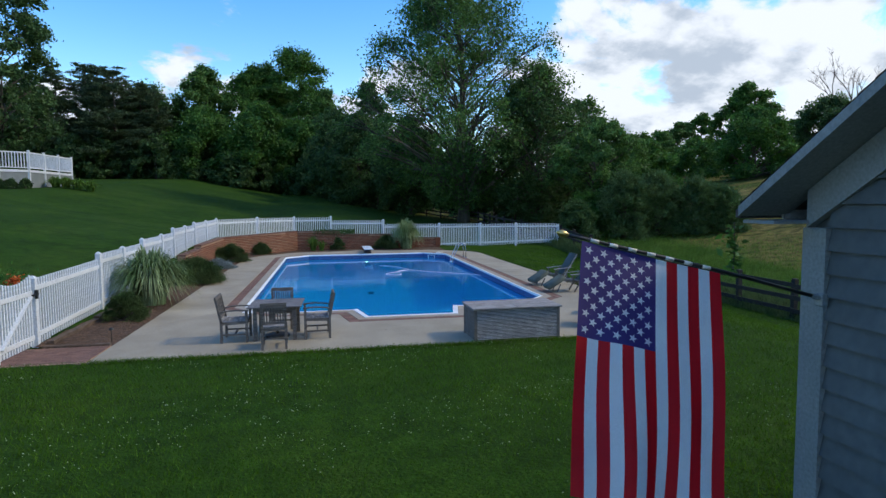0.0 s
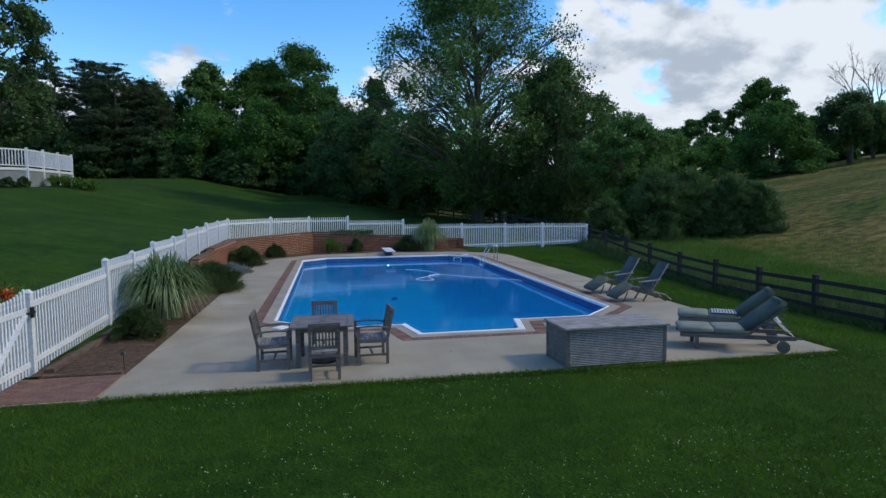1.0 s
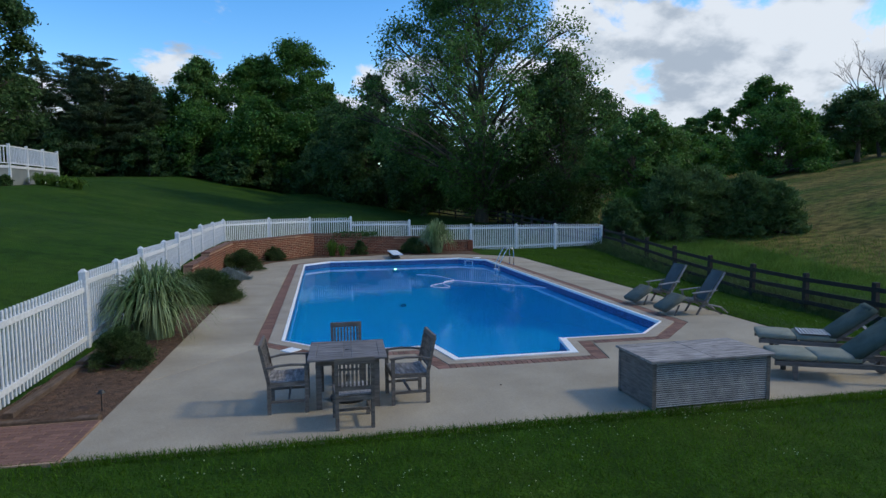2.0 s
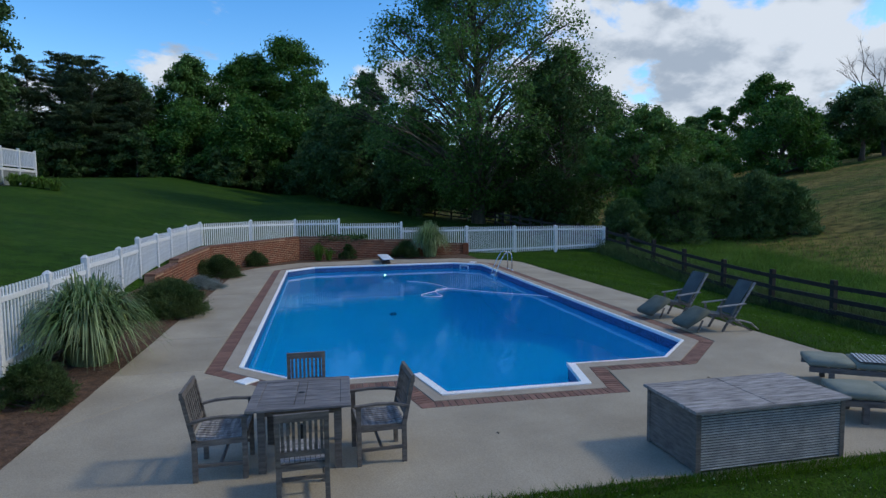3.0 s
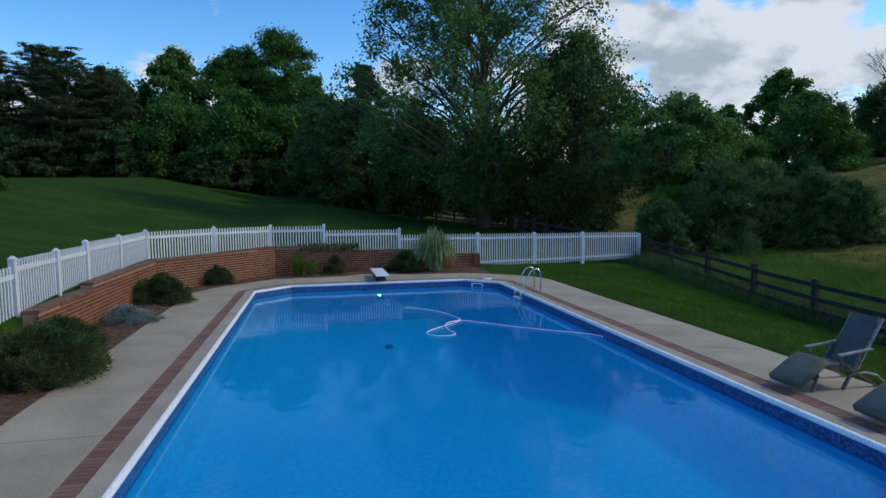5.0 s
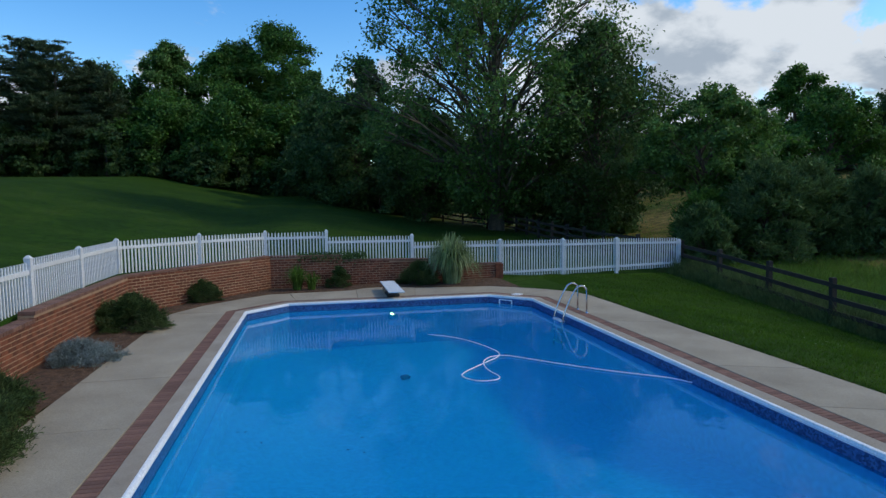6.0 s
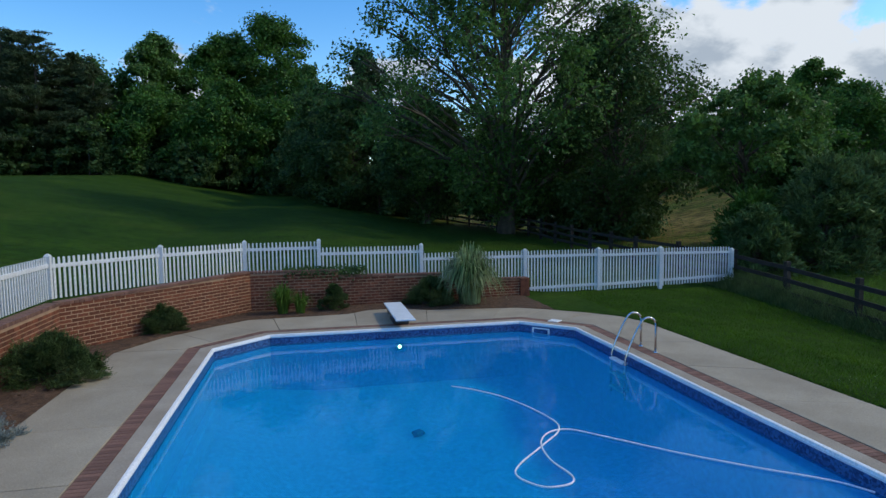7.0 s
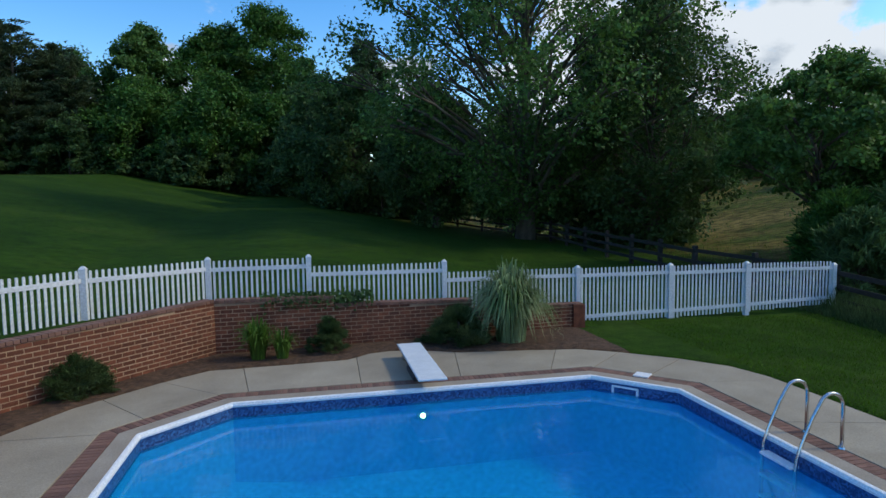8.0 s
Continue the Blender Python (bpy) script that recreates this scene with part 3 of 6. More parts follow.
def build_brick_wall():
    wall = thing("brick_retaining_wall", "red brick retaining wall behind the planting beds", "wall", (-1.55, 35.25, 0), kind="structure")
    inv = Matrix.Translation((1.55, -35.25, 0))
    L, Hc, gap, course = 0.235, 0.070, 0.018, 0.089
    unit = MB().box(-L / 2, 0, 0, L / 2, 0.10, Hc, c=0.004).mesh("brick", M_BRICK)
    cap_unit = MB().box(-0.047, 0, 0, 0.047, 0.30, Hc, c=0.004).mesh("brick", M_PAVER)
    rest, caps, core, singles = MB(), MB(), MB(), 0
    rng = random.Random(5)
    for r, (a, b, h0, h1) in enumerate(WALL_RUNS):
        a, b = Vector(a), Vector(b)
        d = (b - a).normalized()
        length = (b - a).length
        ang = math.atan2(d.y, d.x)
        back = Vector((-d.y, d.x))
        pts = [a + back * 0.0055, b + back * 0.0055, b + back * 0.28, a + back * 0.28]
        zt = [h0 - 0.075, h1 - 0.075, h1 - 0.075, h0 - 0.075]
        vs = [(p.x, p.y, -0.25) for p in pts] + [(p.x, p.y, z) for p, z in zip(pts, zt)]
        core.add(vs, [(3, 2, 1, 0), (4, 5, 6, 7), (0, 1, 5, 4), (1, 2, 6, 5), (2, 3, 7, 6), (3, 0, 4, 7)])
        near = r in (3, 4)
        row, z = 0, -0.07
        while z < max(h0, h1) - 0.075 - Hc + 0.02:
            x = -(L + gap) / 2 if row % 2 else 0.0
            while x < length - 0.02:
                xa, xb = max(x, 0.0), min(x + L, length)
                u, hl = (xa + xb) / 2, (xb - xa) / 2
                top = h0 + (h1 - h0) * u / length - 0.075
                if hl > 0.02 and z + Hc < top + 0.03:
                    p = a + d * u + back * (rng.uniform(-0.003, 0.003))
                    m = inv @ Matrix.Translation((p.x, p.y, z)) @ Matrix.Rotation(ang, 4, "Z")
                    if near and singles < 250 and z > 0.1 and hl > L / 2 - 0.001 and (r == 3 or u < 2.4):
                        o = part("brick", unit, None, wall)
                        o.matrix_basis = m
                        singles += 1
                    else:
                        rest.box(-hl, 0, 0, hl, 0.1, Hc, m)
                x += L + gap
            z += course
            row += 1
        # cap course, bricks laid across
        n = int(length / 0.104)
        for i in range(n):
            u = (i + 0.5) * length / n
            zc = h0 + (h1 - h0) * u / length - 0.066
            p = a + d * u - back * 0.018
            m = inv @ Matrix.Translation((p.x, p.y, zc)) @ Matrix.Rotation(ang, 4, "Z")
            if r == 3:
                o = part("brick", cap_unit, None, wall)
                o.matrix_basis = m
            else:
                caps.box(-0.047, 0, 0, 0.047, 0.30, Hc, m)
    core.v = [tuple(inv @ Vector(p)) for p in core.v]
    part("mortar_core", core, M_MORTAR, wall)
    tagged(part("brick_courses", rest, M_BRICKJ, wall, "further red bricks in running bond"), kind="stuff")
    tagged(part("cap_course", caps, M_PAVERJ, wall, "weathered dark bricks laid across the top"), kind="stuff")
    # pier end
    part("end_pier", MB().box(-0.16, -0.03, -0.4, 0.16, 0.32, 0.60, inv @ Matrix.Translation((7.16, 35.86, 0)), c=0.01), M_BRICKJ, wall, "brick end pier")


build_brick_wall()


def build_pavers():
    """Band of bricks laid across, all round the pool."""
    ring = thing("brick_border", "dark red brick border band around the pool", "paving", (2.3, 22.5, 0), kind="structure")
    unit = MB().box(-0.044, 0.0, -0.05, 0.044, 0.255, 0.006, c=0.004).mesh("paver", M_PAVER)
    rest, count = MB(), 0
    line = offset(POOL, 0.312)
    n = len(line)
    bed = MB()
    bed.ring(line, [(0.0, -0.06), (0.0, -0.001), (0.262, -0.001), (0.262, -0.06)])
    bed.v = [(x - 2.3, y - 22.5, z) for x, y, z in bed.v]
    part("joint_sand", bed, M_SAND, ring)
    for i in range(n):
        a, b = Vector(line[i]), Vector(line[(i + 1) % n])
        d = (b - a).normalized()
        length = (b - a).length
        k = int(length / 0.098)
        before = (a - Vector(line[i - 1])).normalized()
        bend = before.x * d.y - before.y * d.x
        clear = 0.255 * abs(bend) + 0.045 if bend < -0.05 else 0.0
        for j in range(k):
            u = (j + 0.5) * length / k
            if u < clear:
                continue
            p = a + d * u
            m = Matrix.Translation((p.x - 2.3, p.y - 22.5, 0)) @ Matrix.Rotation(math.atan2(d.y, d.x) + math.pi, 4, "Z")
            near = (i == 11 and 16.0 < p.y < 29.5) or i in (8, 9, 10)
            if near and count < 290:
                o = part("paver", unit, None, ring)
                o.matrix_basis = m
                count += 1
            else:
                rest.box(-0.044, 0.0, -0.05, 0.044, 0.255, 0.006, m, c=0.004)
        # corner piece
        q = Vector(line[(i + 1) % n])
        e = Vector(offset(POOL, 0.567)[(i + 1) % n])
        nx = (Vector(line[(i + 2) % n]) - q).normalized()
        tri = [(q.x - 2.3, q.y - 22.5), (q.x + d.y * 0.25 - 2.3, q.y - d.x * 0.25 - 22.5), (e.x - 2.3, e.y - 22.5), (q.x + nx.y * 0.25 - 2.3, q.y - nx.x * 0.25 - 22.5)]
        turn = d.x * nx.y - d.y * nx.x
        if turn > 0.05:
            rest.prism(offset(tri, -0.006), -0.05, 0.005)
    tagged(part("paver_band", rest, M_PAVERJ, ring, "further dark red border bricks"), kind="stuff")


build_pavers()

# ---- planting beds, brick walk ----
bed = MB()
bxs, bys = axis([(-5.45, -3.98, 0.12)]), axis([(11.05, 31.4, 0.15)])
bed.add([(x, y, 0.015 + 0.05 * ss(-4.05, -4.4, x) + 0.035 * noise.noise((x * 2.2, y * 2.2, 1))) for y in bys for x in bxs],
        [(j * len(bxs) + i, j * len(bxs) + i + 1, (j + 1) * len(bxs) + i + 1, (j + 1) * len(bxs) + i) for j in range(len(bys) - 1) for i in range(len(bxs) - 1)])
single("mulch_bed", bed, M_MULCH, "brown bark mulch in the side planting bed", "mulch", "structure", True)
bed = MB()
bxs, bys = axis([(-5.2, 7.1, 0.09)]), axis([(30.6, 36.0, 0.09)])
bed.add([(x, y, -0.06 if inside_deck(x, y) else 0.035 + 0.02 * noise.noise((x * 2.2, y * 2.2, 1)) - 0.35 * ss(0.0, 0.25, rim_distance(x, y) + 0.15)) for y in bys for x in bxs],
        [(j * len(bxs) + i, j * len(bxs) + i + 1, (j + 1) * len(bxs) + i + 1, (j + 1) * len(bxs) + i) for j in range(len(bys) - 1) for i in range(len(bxs) - 1)
         if rim_distance(bxs[i], bys[j]) < 0.0 and not (inside_deck(bxs[i], bys[j]) and inside_deck(bxs[i + 1], bys[j + 1]) and inside_deck(bxs[i], bys[j + 1]) and inside_deck(bxs[i + 1], bys[j]))])
single("mulch_bed", bed, M_MULCH, "brown bark mulch below the brick wall", "mulch", "structure", True)


def build_walk():
    w = thing("brick_walk", "brick entrance walk at the gate", "paving", (-4.8, 10.4, 0), kind="structure")
    unit = MB().box(-0.1, -0.046, -0.04, 0.1, 0.046, 0.022, c=0.004).mesh("brick", M_PAVER)
    part("mortar_bed", MB().box(-1.5, -0.72, -0.1, 0.79, 0.64, 0.014), M_MORTAR, w)
    for j in range(13):
        for i in range(11):
            x = -1.4 + i * 0.208 + (0.104 if j % 2 else 0)
            last = x > 0.70
            o = part("brick", unit, None, w)
            o.matrix_basis = pose(0.735 if last else x, -0.63 + j * 0.099, 0) @ Matrix.Diagonal((0.45 if last else 1, 1, 1, 1))


build_walk()
edge = thing("timber_edging", "dark weathered timber edging along the mulch bed", "edging", (-5.2, 14.5, 0), kind="structure")
for k in range(3):
    part("timber", MB().box(-0.07, -3.3 + 2.45 * k, -0.05, 0.07, -0.87 + 2.45 * k, 0.14 + 0.05 * k, c=0.012), M_SOIL, edge)
part("timber", MB().box(-0.1, -3.46, -0.05, 1.15, -3.34, 0.06, c=0.012), M_SOIL, edge)


# ---- white picket fence ----
def picket_mesh(h):
    w, t, c = 0.0245, 0.011, 0.016
    vs, fs = [], []
    prof = [(-w, 0), (w, 0), (w, h - c), (0.011, h), (-0.011, h), (-w, h - c)]
    vs = [(x, -t, z) for x, z in prof] + [(x, t, z) for x, z in prof]
    fs = [tuple(range(6)), tuple(range(11, 5, -1))] + [(i, i + 6, (i + 1) % 6 + 6, (i + 1) % 6) for i in range(6)]
    return MB().add(vs, fs).mesh("picket", M_WHITE)


def post_mesh(h, w=0.06):
    mb = MB().box(-w, -w, -0.3, w, w, h - 0.075, c=0.004)
    mb.box(-w - 0.007, -w - 0.007, h - 0.075, w + 0.007, w + 0.007, h - 0.055, c=0.004)
    mb.add([(-w - 0.006, -w - 0.006, h - 0.055), (w + 0.006, -w - 0.006, h - 0.055), (w + 0.006, w + 0.006, h - 0.055), (-w - 0.006, w + 0.006, h - 0.055),
            (-0.02, -0.02, h), (0.02, -0.02, h), (0.02, 0.02, h), (-0.02, 0.02, h)],
           [(0, 1, 5, 4), (1, 2, 6, 5), (2, 3, 7, 6), (3, 0, 4, 7), (4, 5, 6, 7)])
    return mb.mesh("post", M_WHITE)


def fence_run(label, posts, panels, spacing=0.116, skip=False, low=0.19):
    """posts: (x, y, foot, top); panels: per span (rail bottom foot, picket top at start, at end, picket foot at start, at end)."""
    x0, y0 = posts[0][0], posts[0][1]
    f = thing("picket_fence", label, "fence", (x0, y0, 0), kind="structure")
    for x, y, foot, top in posts[1 if skip else 0:]:
        o = part("post", post_mesh(top - foot), None, f)
        o.matrix_basis = pose(x - x0, y - y0, foot)
    cache = {}
    for (a, b), (ta, tb, fa, fb) in zip(zip(posts, posts[1:]), panels):
        behind_wall = fa > 0.4
        if behind_wall:
            fa, fb = fa - 0.14, fb - 0.14
        A, B = Vector((a[0] - x0, a[1] - y0, 0)), Vector((b[0] - x0, b[1] - y0, 0))
        d = (B - A).normalized()
        length = (B - A).length
        ang = math.degrees(math.atan2(d.y, d.x))
        for lift, pick in ((-0.20, 0), (0.0 if behind_wall else low, 1)):
            z0, z1 = ((ta, tb) if pick == 0 else (fa, fb))
            p, q = A + d * 0.05 + Vector((0, 0, z0 + lift)), B - d * 0.05 + Vector((0, 0, z1 + lift))
            part("rail", MB().beam(p, q, 0.05, 0.09), M_WHITE, f)
        n = max(2, round((length - 0.14) / spacing))
        for i in range(n):
            u = (i + 0.5) / n
            foot, top = fa + (fb - fa) * u, ta + (tb - ta) * u
            h = round((top - foot) / 0.03) * 0.03
            if h not in cache:
                cache[h] = picket_mesh(h)
            o = part("picket", cache[h], None, f)
            p = A + (B - A) * (0.07 / length + u * (1 - 0.14 / length))
            o.matrix_basis = pose(p.x, p.y, top - h, 0, 0, ang)
    return f


LEFT = [(-5.50, 11.3, -0.02, 1.46), (-5.52, 14.9, 0.05, 1.66), (-5.53, 16.8, 0.12, 1.68), (-5.54, 18.7, 0.25, 1.81), (-5.55, 21.0, 0.5, 1.83), (-5.56, 22.7, 0.7, 1.99),
        (-5.57, 24.7, 0.8, 2.00), (-5.58, 26.5, 0.9, 2.09), (-5.60, 29.2, 1.0, 2.09), (-5.62, 32.1, 1.0, 2.12)]
LP = [(1.40, 1.47, 0.06, 0.16), (1.60, 1.62, 0.16, 0.25), (1.62, 1.64, 0.25, 0.36), (1.75, 1.76, 0.42, 0.55), (1.77, 1.79, 0.55, 0.70), (1.92, 1.94, 0.85, 0.93),
      (1.94, 1.95, 0.93, 1.0), (2.02, 2.03, 1.02, 1.06), (2.03, 2.05, 1.06, 1.10)]
fence_run("white vinyl picket fence stepping up along the lawn slope", LEFT, LP)
BACK = [(-5.62, 32.1, 1.0, 2.12), (-3.74, 34.3, 1.0, 2.12), (-1.75, 35.9, 1.05, 2.09), (0.45, 36.02, 1.05, 2.08), (3.72, 36.18, 0.75, 1.84), (7.35, 36.36, 0.3, 1.55), (10.1, 36.42, -0.02, 1.51), (12.55, 36.48, -0.02, 1.48), (15.55, 36.56, -0.05, 1.33)]
BP = [(2.03, 2.04, 1.10, 1.14), (2.03, 2.02, 1.13, 1.17), (2.00, 2.00, 1.16, 1.16), (1.80, 1.77, 0.98, 0.92), (1.52, 1.49, 0.55, 0.45), (1.47, 1.46, -0.02, 0.02), (1.43, 1.43, 0.0, 0.05), (1.42, 1.38, 0.05, 0.12)]
fence_run("white vinyl picket fence standing behind the brick wall", BACK[:5], BP[:4], skip=True)
fence_run("white vinyl picket fence standing on the lawn", BACK[4:], BP[4:], skip=True)


def build_gate():
    g = thing("garden_gate", "white picket garden gate with black latch", "gate", (-5.5, 11.22, 0))
    L = 1.35
    for z in (0.22, 1.12):
        part("rail", MB().box(-0.025, -L, z - 0.045, 0.025, -0.02, z + 0.045, c=0.004), M_WHITE, g)
    part("brace", MB().beam((0.03, -L + 0.05, 0.25), (0.03, -0.08, 1.08), 0.03, 0.08, (1, 0, 0)), M_WHITE, g)
    for i in range(13):
        y = -0.06 - i * 0.102
        h = 1.50 - 0.13 * math.sin(math.pi * min(1, (i + 0.5) / 13))
        o = part("picket", picket_mesh(h - 0.06), None, g)
        o.matrix_basis = pose(0.0, y, 0.06, 0, 0, 90)
    latch = MB().box(0.05, -0.12, 1.06, 0.09, 0.12, 1.10, c=0.006).box(0.06, -0.02, 1.0, 0.11, 0.03, 1.18, c=0.006)
    part("latch", latch, M_DARKMETAL, g, "black metal latch")
    p = tagged(new("gate_post", post_mesh(1.5)), "white gate post with cap", "post", kind="structure")
    p.matrix_basis = pose(-5.5, 9.75, 0)


build_gate()


# ---- black board fence ----
def board_fence(label, pts, spacing):
    x0, y0 = pts[0]
    f = thing("board_fence", label, "fence", (x0, y0, 0), kind="structure")
    rng = random.Random(3)
    stations = []
    for a, b in zip(pts, pts[1:]):
        n = max(1, round((Vector(b) - Vector(a)).length / spacing))
        stations += [(a[0] + (b[0] - a[0]) * i / n, a[1] + (b[1] - a[1]) * i / n) for i in range(n)]
    stations.append(pts[-1])
    pm = MB().box(-0.075, -0.075, -0.4, 0.075, 0.075, 1.32, c=0.012).mesh("post", M_BLACK)
    for x, y in stations:
        o = part("post", pm, None, f)
        o.matrix_basis = pose(x - x0, y - y0, ground_z(x, y) + rng.uniform(-0.03, 0.04), rng.uniform(-1.5, 1.5), rng.uniform(-1.5, 1.5), rng.uniform(-4, 4))
    for (xa, ya), (xb, yb) in zip(stations, stations[1:]):
        for h in (0.32, 0.72, 1.12):
            d = Vector((xb - xa, yb - ya)).normalized()
            px, py = d.y * -0.09, d.x * 0.09
            part("board", MB().beam((xa - x0 + px, ya - y0 + py, ground_z(xa, ya) + h + rng.uniform(-.02, .02)), (xb - x0 + px, yb - y0 + py, ground_z(xb, yb) + h + rng.uniform(-.02, .02)), 0.03, 0.14), M_BLACK, f)


board_fence("black three-board paddock fence beside the meadow", [(14.9, 4.0), (15.0, 20.0), (15.2, 28.1), (15.75, 36.7)], 2.7)
board_fence("black three-board paddock fence below the big trees", [(15.75, 36.7), (14.7, 42.0), (14.7, 49.0), (15.2, 57.5), (12.4, 63.5), (9.0, 72.0)], 2.7)


# ---- trees ----
def leaf_mesh(name, centres, sizes, outward, material, rng, up=0.6, slim=0.0):
    """Small pointed leaves, each two triangles, at many centres (numpy)."""
    n = len(centres)
    nrm = rng.normal(size=(n, 3)) + outward * 0.7
    nrm[:, 2] += up
    nrm /= np.linalg.norm(nrm, axis=1)[:, None]
    if slim:
        a = outward + np.array([0, 0, 0.45]) + rng.normal(size=(n, 3)) * 0.55
    else:
        a = np.cross(nrm, rng.normal(size=(n, 3)))
    a /= np.linalg.norm(a, axis=1)[:, None] + 1e-9
    b = np.cross(nrm, a)
    if slim:
        b *= slim
    s = sizes[:, None]
    bend = nrm * s * 0.22
    v = np.stack([centres - a * s * 0.62 - bend, centres + b * s * 0.40, centres + a * s * 0.62 - bend, centres - b * s * 0.40], 1).reshape(-1, 3)
    me = bpy.data.meshes.new(name)
    me.vertices.add(4 * n)
    me.vertices.foreach_set("co", v.astype(np.float32).ravel())
    me.loops.add(6 * n)
    base = np.arange(n)[:, None] * 4
    me.loops.foreach_set("vertex_index", (base + np.array([[0, 1, 2, 0, 2, 3]])).astype(np.int32).ravel())
    me.polygons.add(2 * n)
    me.polygons.foreach_set("loop_start", np.arange(0, 6 * n, 3, dtype=np.int32))
    me.materials.append(material)
    me.update(calc_edges=True)
    return me


PROFILES = {
    "oval": lambda t: math.sin(math.pi * min(1, max(0, t)) ** 0.8) ** 0.6,
    "round": lambda t: math.sqrt(max(0.0, 1 - (2 * t - 1) ** 2)) * 0.9 + 0.1,
    "broad": lambda t: (min(1, t * 4) ** 0.5) * (1 - max(0, t - 0.35) / 0.65 * 0.72),
    "cone": lambda t: max(0.05, 1 - t),
    "dome": lambda t: math.sqrt(max(0.0, 1 - t * t)),
}


def tree(name, label, x, y, h, r, base=0.2, shape="oval", leaves=9000, size=0.34, clump=0.9, clumps=160, bark=None, leaf=None, trunk=0.25, seed=1, limbs=14, z=None, shell=0.55, droop=0.0, lean=(0, 0), category="tree", group="", lobe=0.30, lobes=0, slim=0.0):
    rng = np.random.default_rng(seed)
    if h > 6:
        leaves, size = int(leaves * 1.55), size * 0.78
    zg = ground_z(x, y) if z is None else z
    t = thing(name, label, category, (x, y, zg - 0.05), group=group)
    prof = PROFILES[shape]
    bark, leaf = bark or M_BARK, leaf or M_LEAF
    wood = MB()
    pts, rad = [], []
    for i in range(9):
        k = i / 8
        pts.append((lean[0] * k * k * h + 0.25 * trunk * 4 * rng.normal() * k, lean[1] * k * k * h + 0.25 * trunk * 4 * rng.normal() * k, 0.93 * h * k))
        rad.append(trunk * (1.35 if i == 0 else 1.0) * (1 - 0.9 * k) + 0.02)
    wood.tube(pts, rad, 9)
    P = np.array(pts)

    def axis_at(zz):
        return np.array([np.interp(zz, P[:, 2], P[:, 0]), np.interp(zz, P[:, 2], P[:, 1]), zz])
    z0 = base * h
    # crown: lobes on the envelope, each a hemisphere of small leaf sprays
    nl = lobes or max(18, clumps // 4)
    lobe_r = r * lobe * rng.uniform(0.75, 1.25, nl)
    centres = []
    for i in range(nl):
        k = (i + rng.uniform()) / nl
        ang = i * 2.39996 + rng.uniform(-0.5, 0.5)
        env = r * prof(k) * rng.uniform(0.80, 1.12)
        rr = max(0.0, env - lobe_r[i] * 0.7) * (shell + (1 - shell) * rng.uniform() ** 0.5)
        a = axis_at(z0 + k * (h - z0) - lobe_r[i] * 0.6 * k)
        centres.append(a + np.array([rr * math.cos(ang), rr * math.sin(ang), -droop * rr]))
    L = np.array(centres)
    per = max(5, clumps // nl)
    own = np.repeat(np.arange(nl), per)
    d = rng.normal(size=(nl * per, 3))
    d += 0.55 * (L[own] - np.array([0, 0, z0 + 0.3 * (h - z0)])) / (np.linalg.norm(L[own] - np.array([0, 0, z0 + 0.3 * (h - z0)]), axis=1)[:, None] + 1e-6)
    d[:, 2] += 0.25
    d /= np.linalg.norm(d, axis=1)[:, None]
    C = L[own] + d * (lobe_r[own] * rng.uniform(0.55, 1.08, nl * per))[:, None] * np.array([1, 1, 0.8])
    for j in range(max(limbs, nl if limbs > 12 else limbs)):
        c = L[j % nl]
        s = axis_at(max(z0 * 0.6, min(0.85 * h, c[2] - 0.55 * np.hypot(c[0], c[1]) - rng.uniform(0, 0.08) * h)))
        mid = s * 0.5 + c * 0.5 + np.array([0, 0, 0.06 * np.linalg.norm(c - s)]) + rng.normal(size=3) * 0.15 * min(1, r / 3)
        r0 = trunk * 0.36 * (1 - s[2] / h) + 0.02 * min(1, r)
        wood.tube([s, s * 0.75 + mid * 0.25, mid, mid * 0.5 + c * 0.5, c], [r0, r0 * 0.8, r0 * 0.6, r0 * 0.4, 0.3 * r0], 5)
        for q in range(3):
            c2 = C[(j % nl) * per + int(rng.integers(per))]
            wood.tube([mid * 0.4 + c * 0.6, (c + c2) / 2, c2], [r0 * 0.35, r0 * 0.25, 0.008 * min(1, r)], 4)
    part("trunk", wood, bark, t, smooth=True)
    which = rng.integers(len(C), size=leaves)
    pos = C[which] + rng.normal(size=(leaves, 3)) * (lobe_r[own[which]] * 0.27)[:, None] * np.array([1, 1, 0.75])
    out = pos - L[own[which]]
    out /= np.linalg.norm(out, axis=1)[:, None] + 1e-6
    pos[:, 2] = np.maximum(pos[:, 2], 0.12 * min(1, h))
    part("crown", leaf_mesh("crown", pos, size * rng.uniform(0.6, 1.3, leaves), out, leaf, rng, 0.6, slim), None, t)
    return t


